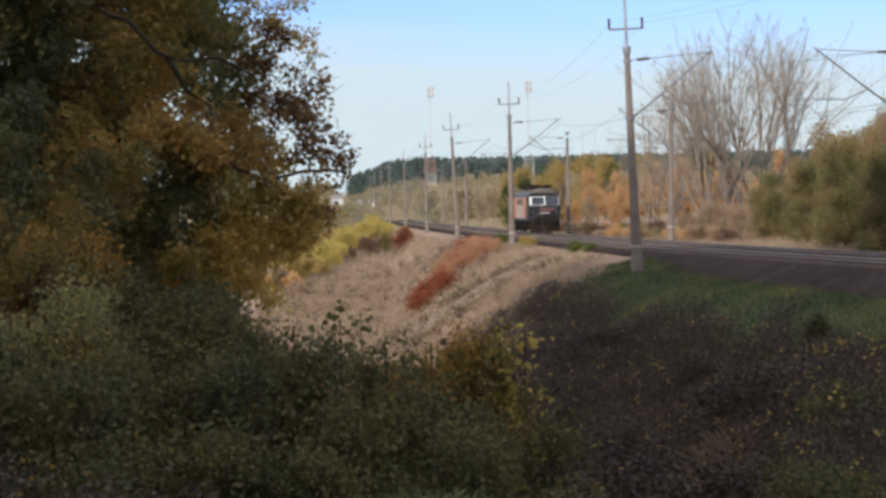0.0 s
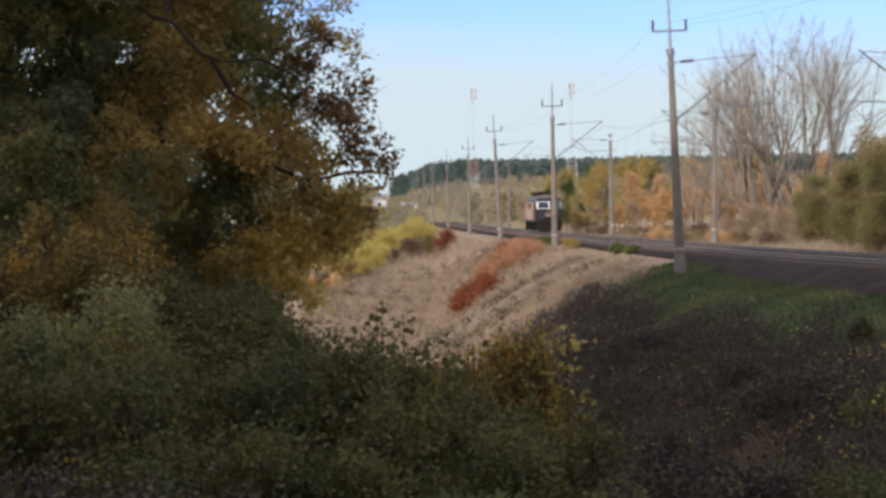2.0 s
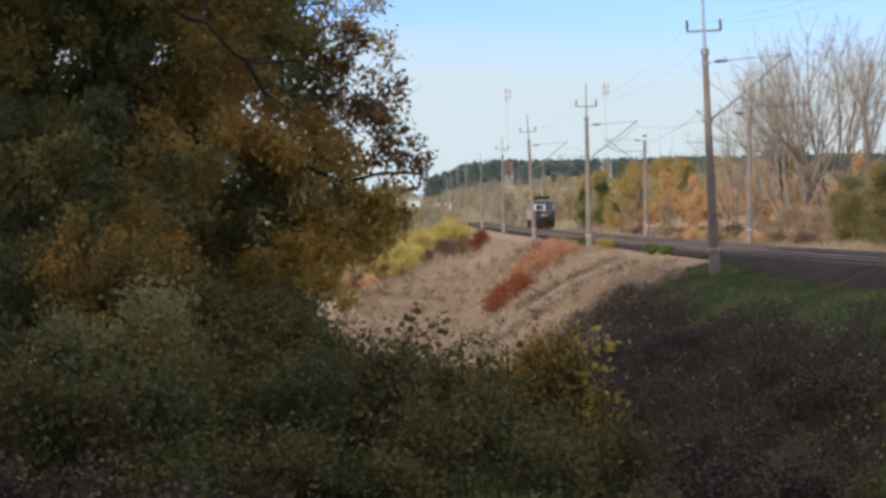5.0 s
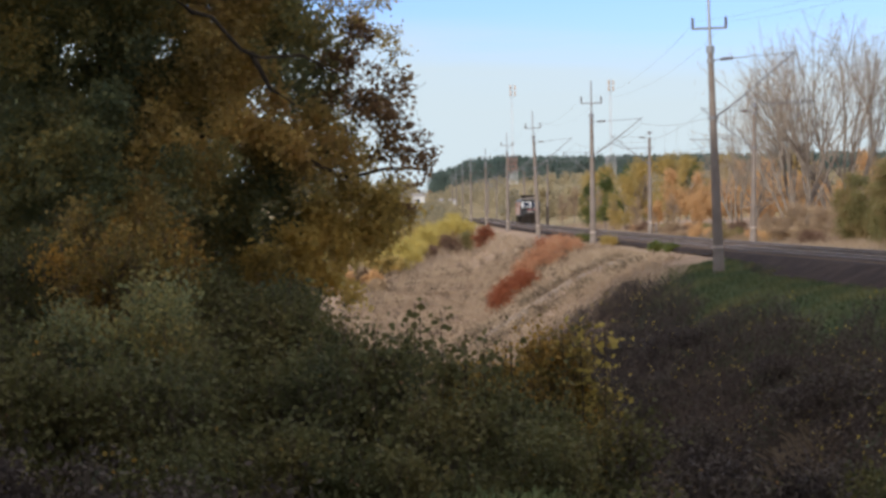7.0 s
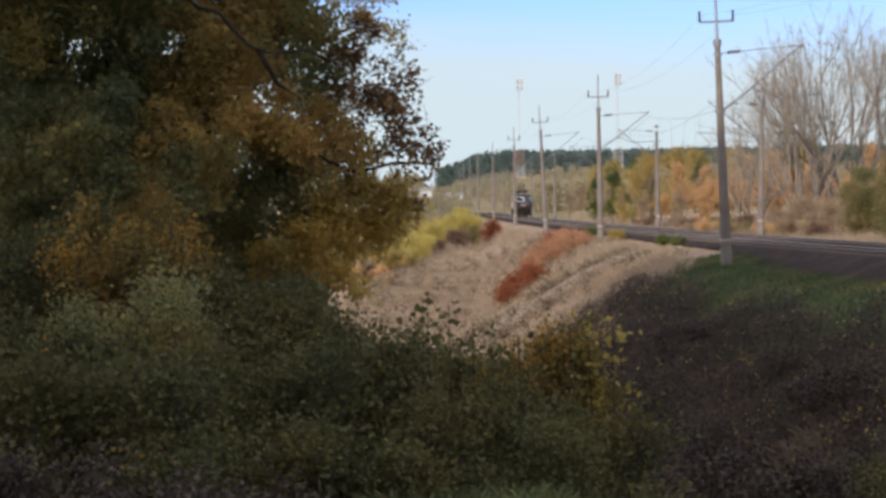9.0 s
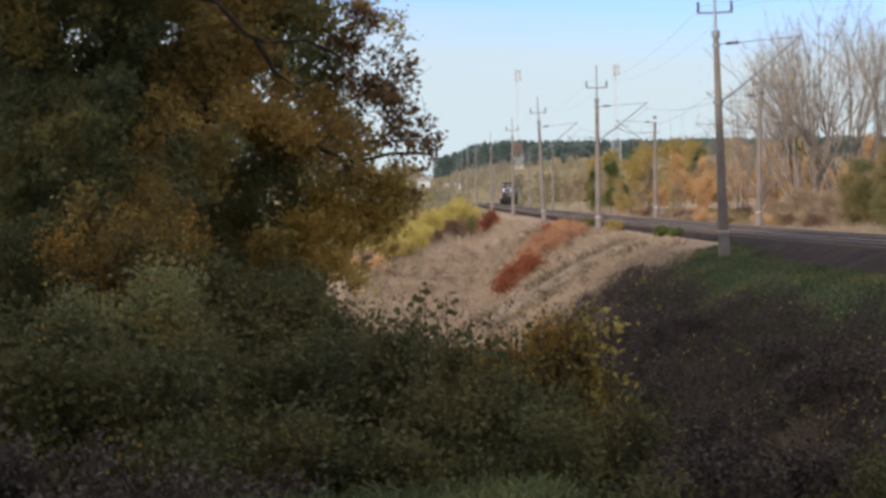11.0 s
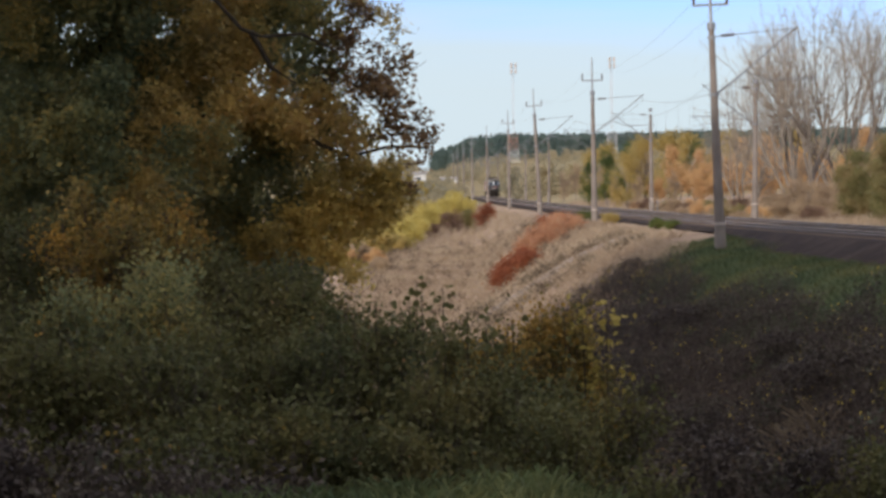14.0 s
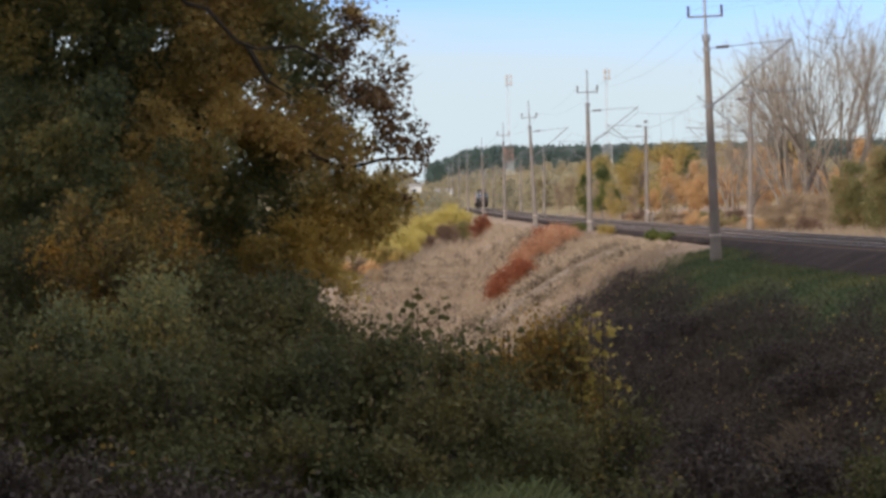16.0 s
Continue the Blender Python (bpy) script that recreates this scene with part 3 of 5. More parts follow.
# ---- the locomotive ----
def locomotive():
    """Front at y = 0 towards -y, rail level z = 0, 16 m long."""
    loco = thing("locomotive", "dark electric locomotive with white window band and orange side panels", "locomotive")
    L, W = 15.6, 1.47
    # body shell: cross-section swept, with raked ends
    sect = [(-W, 1.12), (-W, 2.42), (-W + 0.05, 3.35), (-W + 0.28, 3.62), (W - 0.28, 3.62), (W - 0.05, 3.35), (W, 2.42), (W, 1.12)]
    g = Solid()
    rings = []
    for y, low, high, tuck in ((0.45, 0, 0.30, 0.10), (0.9, 0, 0, 0.0), (L - 0.9, 0, 0, 0), (L - 0.45, 0, -0.30, 0.10)):
        ring = []
        for x, z in sect:
            f = max(0.0, (z - 2.42) / 1.2)
            ring.append((x * (1 - tuck * 0.6), y + high * f, z - (0.10 * tuck * 10 if z > 3.5 else 0)))
        rings.append(ring)
    n = len(sect)
    v = [p for r in rings for p in r]
    f = [(i * n + j, i * n + j + 1, (i + 1) * n + j + 1, (i + 1) * n + j) for i in range(3) for j in range(n - 1)]
    f += [tuple(range(n - 1, -1, -1)), tuple(range(3 * n, 4 * n)), (0, n, 2 * n, 3 * n, 4 * n - 1, 3 * n - 1, 2 * n - 1, n - 1)]
    g.add(v, f)
    body = part("body", g.mesh("body", "loco_dark"), loco)
    # roof with its raised equipment
    g = Solid()
    prof = [(-1.22, 3.56), (-0.95, 3.74), (-0.42, 3.98), (0.42, 3.98), (0.95, 3.74), (1.22, 3.56)]
    ys = [0.85, 1.25, L - 1.25, L - 0.85]
    v = [(x * (0.92 if k in (0, 3) else 1), y, z - (0.12 if k in (0, 3) and z > 3.7 else 0)) for k, y in enumerate(ys) for x, z in prof]
    f = [(i * 6 + j, i * 6 + j + 1, (i + 1) * 6 + j + 1, (i + 1) * 6 + j) for i in range(3) for j in range(5)] + [(5, 4, 3, 2, 1, 0), tuple(range(18, 24))]
    g.add(v, f)
    roof = part("roof", g.mesh("roof", "loco_roof"), loco, "sooty brown roof")
    for y in (5.2, 7.0, 8.8, 10.4):
        g = Solid()
        g.box((0, y, 4.0), (1.5, 1.1, 0.30), bevel=0.05)
        part("roof_box", g.mesh("roof_box", "underframe"), roof)
    for y in (1.7, 4.5, 11.2, 13.9):
        for x in (-0.5, 0.5):
            g = Solid()
            g.tube([(x, y, 3.9), (x, y, 4.18)], [0.09, 0.07], 8)
            part("roof_insulator", g.mesh("roof_insulator", "underframe"), roof)
    # folded current collectors
    for y0 in (1.6, 11.1):
        g = Solid()
        for x in (-0.5, 0.5):
            g.tube([(x, y0, 4.10), (x, y0 + 2.9, 4.10)], 0.06, 5)
            g.tube([(x, y0 + 0.2, 4.12), (x * 1.5, y0 + 1.5, 4.26), (x * 0.9, y0 + 2.7, 4.18)], 0.05, 5)
        for y in (y0, y0 + 1.45, y0 + 2.9):
            g.tube([(-0.75, y, 4.12), (0.75, y, 4.12)], 0.06, 5)
        g.box((0, y0 + 1.3, 4.28), (1.7, 0.14, 0.10))
        g.box((0, y0 + 1.5, 4.02), (1.0, 1.6, 0.2), bevel=0.05)
        for x in (-0.86, 0.86):
            g.tube([(x, y0 + 1.3, 4.28), (x * 1.12, y0 + 1.3, 4.12)], 0.05, 5)
        g.box((0, y0 + 1.7, 4.28), (1.7, 0.14, 0.10))
        part("pantograph", g.mesh("pantograph", "underframe"), loco, "folded current collector")
    # both ends: white window band, windows, lower face, stripe, lamps, plates
    for end in (0, 1):
        def P(x, z, out):
            f = max(0.0, (z - 2.42) / 1.2)
            y = 0.45 + 0.30 * f - out
            return (x, y if not end else L - y, z)

        def plate_on(name, x0, x1, z0, z1, out, mat, parent, label="", thick=0.02):
            g = Solid()
            a = [P(x0, z0, out), P(x1, z0, out), P(x1, z1, out), P(x0, z1, out)]
            b = [P(x0, z0, out - thick), P(x1, z0, out - thick), P(x1, z1, out - thick), P(x0, z1, out - thick)]
            g.add(a + b, [(0, 1, 2, 3), (7, 6, 5, 4), (0, 4, 5, 1), (1, 5, 6, 2), (2, 6, 7, 3), (3, 7, 4, 0)])
            return part(name, g.mesh(name, mat), parent, label)

        band = plate_on("window_band", -1.36 if not end else -0.1, 0.1 if not end else 1.36, 2.48, 3.24, 0.015, "white_paint", loco, "white band round one cab window")
        plate_on("window_band", 0.11 if not end else -1.36, 1.36 if not end else -0.11, 2.5, 3.22, 0.013, "steel", loco, "grey band round the other cab window")
        for x0, x1 in ((-1.16, -0.08), (0.08, 1.16)):
            w = plate_on("cab_window", x0, x1, 2.56, 3.16, 0.022, "glass", band)
            g = Solid()
            for (xa, za), (xb, zb) in (((x0, 2.56), (x1, 2.56)), ((x0, 3.16), (x1, 3.16)), ((x0, 2.56), (x0, 3.16)), ((x1, 2.56), (x1, 3.16))):
                g.tube([P(xa, za, 0.04), P(xb, zb, 0.04)], 0.022, 5)
            part("window_seal", g.mesh("window_seal", "loco_dark"), w)
            g = Solid()
            g.tube([P((x0 + x1) / 2, 2.5, 0.06), P((x0 + x1) / 2 - 0.25, 2.95, 0.06)], 0.012, 4)
            part("wiper", g.mesh("wiper", "loco_dark"), w)
        plate_on("stripe", -0.5, 0.9, 2.06, 2.14, 0.012, "loco_red", loco, "faded red stripe")
        plate_on("number_plate", -0.42, 0.42, 1.74, 1.86, 0.012, "loco_grey", loco, "pale plate")
        plate_on("grille", -0.9, 0.9, 1.22, 1.5, 0.012, "underframe", loco)
        for x in (-1.08, 1.08):
            g = Solid()
            y = P(0, 1.9, 0)[1]
            s = -1 if not end else 1
            g.tube([(x, y - 0.02 * s, 1.9), (x, y + 0.07 * s, 1.9)], [0.15, 0.13], 12)
            g.tube([(x, y + 0.06 * s, 1.9), (x, y + 0.085 * s, 1.9)], 0.10, 12, 1)
            part("headlight", g.mesh("headlight", "underframe", "lamp"), loco)
            g = Solid()
            g.tube([(x * 0.815, y, 1.06), (x * 0.815, y + 0.42 * s, 1.06)], 0.12, 10)
            g.tube([(x * 0.815, y + 0.42 * s, 1.06), (x * 0.815, y + 0.52 * s, 1.06)], [0.25, 0.23], 14)
            part("buffer", g.mesh("buffer", "underframe"), loco)
        y = P(0, 1.0, 0)[1]
        s = -1 if not end else 1
        g = Solid()
        g.box((0, y - 0.1 * s, 1.0), (2.7, 0.3, 0.42), bevel=0.03)
        g.box((0, y + 0.2 * s, 1.0), (0.14, 0.5, 0.16))
        part("buffer_beam", g.mesh("buffer_beam", "underframe"), loco)
        g = Solid()
        g.add([(-1.36, y, 0.92), (0, y + 0.35 * s, 0.92), (1.36, y, 0.92), (1.36, y - 0.1 * s, 0.13), (0, y + 0.5 * s, 0.13), (-1.36, y - 0.1 * s, 0.13),
               (-1.36, y - 0.08 * s, 0.92), (0, y + 0.27 * s, 0.92), (1.36, y - 0.08 * s, 0.92), (1.36, y - 0.18 * s, 0.13), (0, y + 0.42 * s, 0.13), (-1.36, y - 0.18 * s, 0.13)],
              [(0, 1, 4, 5), (1, 2, 3, 4), (11, 10, 7, 6), (10, 9, 8, 7), (0, 6, 7, 1), (1, 7, 8, 2), (5, 4, 10, 11), (4, 3, 9, 10), (0, 5, 11, 6), (2, 8, 9, 3)])
        part("plough", g.mesh("plough", "underframe"), loco, "dusty rail guard")
    # sides: panels, doors, windows, louvres
    for sx in (-1, 1):
        def side_plate(name, y0, y1, z0, z1, mat, out=0.045, label=""):
            g = Solid()
            a = [(sx * (W + out), y0, z0), (sx * (W + out), y1, z0), (sx * (W + out - (z1 > 2.5) * 0.035), y1, z1), (sx * (W + out - (z1 > 2.5) * 0.035), y0, z1)]
            b = [(p[0] - sx * 0.06, p[1], p[2]) for p in a]
            g.add(a + b, [(0, 1, 2, 3), (7, 6, 5, 4), (0, 4, 5, 1), (1, 5, 6, 2), (2, 6, 7, 3), (3, 7, 4, 0)])
            return part(name, g.mesh(name, mat), loco, label)
        for y0, y1, mat in ((0.95, 2.2, "loco_dark"), (2.23, 5.2, "loco_orange"), (5.23, 8.0, "loco_grey"), (8.03, 10.6, "loco_grey"), (10.63, 13.6, "loco_orange"), (13.63, 14.65, "loco_grey")):
            side_plate("side_panel", y0, y1, 1.30, 3.22, mat, 0.045, "orange panel" if "orange" in mat else "dark panel" if "dark" in mat else "grey panel")
        for y in (1.5, 14.1):
            g = Solid()
            g.box((sx * (W + 0.02), y, 2.85), (0.06, 0.7, 0.6))
            part("side_window", g.mesh("side_window", "glass"), loco)
        for y in (5.8, 7.2, 8.6, 9.9):
            g = Solid()
            for k in range(6):
                g.box((sx * (W + 0.03), y, 2.55 + k * 0.1), (0.07, 0.85, 0.05))
            part("louvre", g.mesh("louvre", "underframe"), loco)
        for y in (2.5, 13.1):
            g = Solid()
            g.tube([(sx * (W + 0.07), y, 1.2), (sx * (W + 0.07), y, 2.6)], 0.018, 5)
            part("handrail", g.mesh("handrail", "steel"), loco)
    # underframe: bogies with wheels, tanks
    g = Solid()
    g.box((0, L / 2, 0.98), (2.6, L - 1.2, 0.28), bevel=0.04)
    g.box((0, L / 2, 0.65), (2.3, 3.0, 0.55), bevel=0.08)
    part("underframe", g.mesh("underframe", "underframe"), loco)
    for yb in (3.7, L - 3.7):
        g = Solid()
        for x in (-1.02, 1.02):
            g.box((x, yb, 0.68), (0.16, 4.3, 0.3), bevel=0.04)
            for y in (yb - 1.55, yb + 1.55):
                g.box((x * 1.08, y, 0.62), (0.2, 0.5, 0.42), bevel=0.05)
        bogie = part("bogie", g.mesh("bogie", "underframe"), loco)
        for y in (yb - 1.55, yb + 1.55):
            g = Solid()
            for x in (-0.75, 0.75):
                s = 1 if x > 0 else -1
                g.tube([(x - 0.06 * s, y, 0.60), (x + 0.06 * s, y, 0.60)], 0.60, 24)
                g.tube([(x - 0.09 * s, y, 0.60), (x - 0.06 * s, y, 0.60)], 0.63, 24)
            g.tube([(-0.8, y, 0.6), (0.8, y, 0.6)], 0.09, 8)
            part("wheelset", g.mesh("wheelset", "underframe"), bogie)
    for ob in loco.children_recursive:
        ob.data.transform(Matrix.Diagonal((1.07, 1.02, 1.09, 1)))
    return loco


train = locomotive()


# ---- far land: hill wood, towers, houses ----
rng = np.random.default_rng(5)


def clump_mesh(name, spots, height, width, mat, rng, per=46, tip=1.0, leaf=0.3):
    """Far trees: each a spindle of ragged leaf plates."""
    n = len(spots)
    h = height * rng.uniform(0.85, 1.13, n)
    t = rng.uniform(0.05, 1.0, (n, per)) ** 0.8
    r = width * (0.25 + (1 - np.abs(t - 0.45) * 1.6).clip(0, 1)) * (1 - tip * t.clip(0, 1) * 0.6)
    a = rng.uniform(0, 2 * math.pi, (n, per))
    r = r * rng.uniform(0.35, 1.0, (n, per))
    p = np.stack([spots[:, None, 0] + r * np.cos(a), spots[:, None, 1] + r * np.sin(a), spots[:, None, 2] + t * h[:, None]], -1)
    return leaf_mesh(name, p.reshape(-1, 3), leaf * height, mat, rng, 0.2)


def far_spots(n, ys, angles, keep=None):
    out = []
    while len(out) < n:
        y, a = rng.uniform(*ys), rng.uniform(*angles)
        x = a * y
        if (abs(x - line(y) - 2) > 6 or y > 720) and (keep is None or keep(x, y, a)):
            out.append((x, y, ground_z(x, y) - 0.3))
    return np.array(out)


thing("pine_forest", "pine forest on the distant hill, its green paled by painted haze", "forest", kind="stuff",
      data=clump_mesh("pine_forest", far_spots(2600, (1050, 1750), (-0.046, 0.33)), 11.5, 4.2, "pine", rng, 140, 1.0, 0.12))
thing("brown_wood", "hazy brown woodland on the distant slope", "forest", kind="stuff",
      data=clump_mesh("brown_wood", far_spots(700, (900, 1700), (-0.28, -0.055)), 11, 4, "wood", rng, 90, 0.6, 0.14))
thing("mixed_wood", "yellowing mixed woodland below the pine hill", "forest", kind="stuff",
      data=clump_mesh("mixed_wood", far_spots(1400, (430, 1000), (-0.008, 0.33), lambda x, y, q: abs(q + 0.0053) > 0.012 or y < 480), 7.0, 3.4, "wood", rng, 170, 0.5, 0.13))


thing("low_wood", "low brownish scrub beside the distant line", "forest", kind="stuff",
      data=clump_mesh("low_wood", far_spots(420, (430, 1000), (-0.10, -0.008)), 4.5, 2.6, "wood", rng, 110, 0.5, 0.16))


def lattice_tower(m, height, label, tints):
    tower = thing("lattice_tower", label, "radio tower", m, "radio towers")
    bands = 7
    for k in range(bands):
        g = Solid()
        z0, z1 = height * k / bands, height * (k + 1) / bands
        w0, w1 = 2.6 - 1.9 * k / bands, 2.6 - 1.9 * (k + 1) / bands
        if k > 1:
            w0 = w1 = 0.5
        for sx, sy in ((-1, -1), (1, -1), (1, 1), (-1, 1)):
            g.tube([(sx * w0, sy * w0, z0), (sx * w1, sy * w1, z1)], 0.11 if k < 2 else 0.075, 4)
        for i in range(4):
            a, b = z0 + (z1 - z0) * i / 4, z0 + (z1 - z0) * (i + 1) / 4
            wa, wb = w0 + (w1 - w0) * i / 4, w0 + (w1 - w0) * (i + 1) / 4
            for (ax, ay), (bx, by) in (((-1, -1), (1, -1)), ((1, -1), (1, 1)), ((1, 1), (-1, 1)), ((-1, 1), (-1, -1))):
                g.tube([(ax * wa, ay * wa, a), (bx * wb, by * wb, b)], 0.07 if k < 2 else 0.035, 3)
                g.tube([(ax * wa, ay * wa, a), (bx * wa, by * wa, a)], 0.07 if k < 2 else 0.035, 3)
        part("section", g.mesh("section", tints[k]), tower, tints[k].split("_")[0] + " section")
    for z in (height - 1.5, height - 4.5):
        for a in range(3):
            g = Solid()
            c, s = math.cos(a * 2.1), math.sin(a * 2.1)
            g.box((1.5 * c, 1.5 * s, z), (0.9, 0.5, 2.4), bevel=0.1)
            part("antenna", g.mesh("antenna", "loco_grey"), tower)
    return tower


z1, z2 = ground_z(-5.3, 1000), ground_z(44.2, 1000)
lattice_tower(pose(-5.3, 1000, z1 - 0.5), 63.0 - z1, "slender red and white lattice radio tower", ["white_paint", "red_paint", "tower_grey", "tower_grey", "tower_grey", "tower_grey", "steel"])
lattice_tower(pose(44.2, 1000, z2 - 0.5), 65.0 - z2, "slender pale grey lattice radio tower", ["white_paint"] + ["tower_grey"] * 5 + ["steel"])


def house(m, w, d, h, roof):
    ob = thing("house", "pale rendered house with a low dark roof", "house", m, "houses beyond the line")
    g = Solid()
    g.box((0, 0, h / 2 - 1), (w, d, h + 2))
    part("wall", g.mesh("wall", "render_wall"), ob)
    g = Solid()
    e = 0.5
    g.add([(-w / 2 - e, -d / 2 - e, h), (w / 2 + e, -d / 2 - e, h), (w / 2 + e, d / 2 + e, h), (-w / 2 - e, d / 2 + e, h), (-w / 2 - e, 0, h + roof), (w / 2 + e, 0, h + roof)],
          [(0, 1, 5, 4), (2, 3, 4, 5), (0, 4, 3), (1, 2, 5), (3, 2, 1, 0)])
    part("roof", g.mesh("roof", "roof_tile"), ob)
    for i in range(int(w // 3)):
        for k in range(int(h // 2.9)):
            win = Solid()
            win.box((-w / 2 + 1.7 + i * 3, -d / 2 - 0.03, 1.6 + k * 2.9), (1.2, 0.1, 1.3))
            o = part("window", win.mesh("window", "glass"), ob)
            win = Solid()
            win.box((-w / 2 + 1.7 + i * 3, -d / 2 - 0.06, 0.9 + k * 2.9), (1.4, 0.2, 0.08))
            part("sill", win.mesh("sill", "white_paint"), o)
    return ob


for x, y, w, d, h, r, a in ((-35, 660, 4, 9, 6.2, 0.8, 4), (-26.5, 690, 5, 6, 2.6, 0.9, 10), (-46, 690, 8, 9, 5.0, 2.0, 14)):
    house(pose(x, y, ground_z(x, y), 0, 0, a), w, d, h, r)


# ---- trees ----
def branching(g, start, way, length, radius, rng, depth, spread, tips, lift=0.25, sides=5, kinks=3):
    p, d = Vector(start), Vector(way).normalized()
    path, rad = [p.copy()], [radius]
    for i in range(kinks):
        d = (d + Vector(rng.normal(size=3)) * 0.10 + Vector((0, 0, lift * 0.12))).normalized()
        p = p + d * (length / kinks)
        path.append(p.copy())
        rad.append(radius * (1 - 0.5 * (i + 1) / kinks))
    g.tube(path, rad, sides if depth > 1 else 3)
    tips.append((p.copy(), d.copy(), depth))
    if depth > 0:
        for k in range(int(rng.integers(3, 5))):
            f = rng.uniform(0.35, 1.0)
            at = path[0].lerp(path[-1], f) if kinks < 2 else path[min(kinks, int(f * kinks))].lerp(path[min(kinks, int(f * kinks) + 1)], (f * kinks) % 1)
            w = (d + Vector(rng.normal(size=3)) * spread + Vector((0, 0, lift))).normalized()
            branching(g, at, w, length * rng.uniform(0.5, 0.75), radius * 0.54, rng, depth - 1, spread, tips, lift, sides, 2)


def bare_tree(m, height, stems, seed, label):
    """Many stems fanning from one foot into a dome of fine twigs."""
    rg = np.random.default_rng(seed)
    tree = thing("bare_tree", label, "tree", m)
    tips = []
    for s in range(stems):
        g = Solid()
        a = 2 * math.pi * s / stems + rg.uniform(-0.3, 0.3)
        lean = rg.uniform(0.12, 0.62)
        reach = height * (0.60 - 0.22 * lean) * rg.uniform(0.9, 1.05)
        branching(g, (0.4 * math.cos(a), 0.4 * math.sin(a), -0.3), (lean * math.cos(a), lean * math.sin(a), 1), reach, 0.165 * rg.uniform(0.7, 1.15), rg, 3, 0.42, tips, 0.26, 6, 4)
        part("stem", g.mesh("stem", "pale_bark"), tree)
    ends = [t for t in tips if t[2] < 3]
    per = 11
    st = np.repeat(np.array([tuple(t[0]) for t in ends]), per, 0)
    wy = np.repeat(np.array([tuple(t[1]) for t in ends]), per, 0) + rg.normal(size=(len(ends) * per, 3)) * 0.75 + np.array([[0, 0, 0.15]])
    st = st - wy * rg.uniform(0, 1.5, (len(st), 1))
    part("twig_spray", twig_mesh("twig_spray", st, wy, height * 0.042, 0.010, "pale_twig", rg), tree, kind="stuff")
    return tree


bare_tree(pose(24.6, 178, -1.0, 0, 0, 20), 17.5, 9, 11, "tall bare many-stemmed pale tree beyond the tracks")
bare_tree(pose(29.6, 184, -1.0, 0, 0, 75), 22.5, 9, 12, "tall bare many-stemmed pale tree beyond the tracks")
bare_tree(pose(21.0, 190, -1.0, 0, 0, 130), 10.5, 5, 13, "smaller bare pale tree among orange birches")


def leafy_tree(name, label, height, width, mat, seed, leaves=2600, leaf=0.16, trunk="pale_bark", group=""):
    rg = np.random.default_rng(seed)
    tree = thing(name, label, "tree", group=group)
    g = Solid()
    tips = []
    branching(g, (0, 0, -0.4), (0.03, 0.02, 1), height * 0.55, height * 0.016, rg, 2, 0.55, tips, 0.3, 6, 3)
    part("trunk", g.mesh("trunk", trunk), tree)
    blobs = []
    for k in range(16):
        z = rg.uniform(0.22, 0.95)
        r = width * (1 - abs(z - 0.45) * 1.25)
        a = rg.uniform(0, 6.28)
        q = rg.uniform(0.2, 0.75) * r
        s = width * rg.uniform(0.28, 0.48)
        blobs.append((q * math.cos(a), q * math.sin(a), z * height, s, s, s * rg.uniform(0.8, 1.5)))
    p = clustered(rg, in_blobs(rg, blobs, leaves // 3, 0.3), 3, 0.10)
    part("crown", leaf_mesh("crown", p, leaf, mat, rg, 0.3), tree, kind="stuff")
    return tree


kinds = [leafy_tree("birch", "orange autumn birch at the edge of the wood", 7.5, 2.2, "orange", 21, 4200, 0.2, group="autumn trees"),
         leafy_tree("birch", "orange autumn birch at the edge of the wood", 6.2, 2.6, "orange", 22, 4200, 0.2, group="autumn trees"),
         leafy_tree("deciduous_tree", "golden autumn tree at the edge of the wood", 8.5, 3.0, "gold", 23, 5000, 0.22, group="autumn trees"),
         leafy_tree("deciduous_tree", "yellow-green autumn tree at the edge of the wood", 7.8, 2.4, "far_green", 24, 4200, 0.2, group="autumn trees"),
         leafy_tree("birch", "thin tan half-bare birch at the edge of the wood", 7.0, 1.9, "tan", 25, 2600, 0.18, group="autumn trees")]
# kind, x, y, scale
STAND = [(0, 17.8, 232, 1.0), (0, 20.5, 238, 0.92), (1, 23.0, 229, 0.95), (0, 25.6, 236, 1.1), (1, 27.5, 225, 1.0), (0, 29.0, 240, 1.15), (1, 31.5, 232, 1.05), (4, 33.5, 228, 1.0),
         (2, 15.2, 250, 1.05), (2, 12.6, 246, 0.85), (3, 11.0, 262, 0.95), (2, 19.0, 262, 1.1), (3, 22.8, 266, 1.0), (2, 27.0, 268, 1.1), (0, 32.0, 262, 1.2), (2, 36.0, 262, 1.1),
         (3, 9.0, 275, 0.85), (2, 10.6, 300, 1.0), (4, 13.0, 315, 1.0), (3, 17.0, 320, 1.1), (4, 6.5, 330, 0.8), (4, 9.0, 352, 0.9), (2, 14.5, 345, 1.1), (4, 20.0, 330, 1.2), (2, 26.0, 315, 1.2),
         (1, 24.5, 212, 0.7), (4, 28.5, 205, 0.75), (1, 31.0, 208, 0.8), (4, 34.5, 206, 0.9), (1, 37.5, 215, 1.0), (0, 41.0, 235, 1.2), (4, 38.0, 195, 0.95), (4, 42.0, 200, 1.1), (2, 46.0, 230, 1.2)]
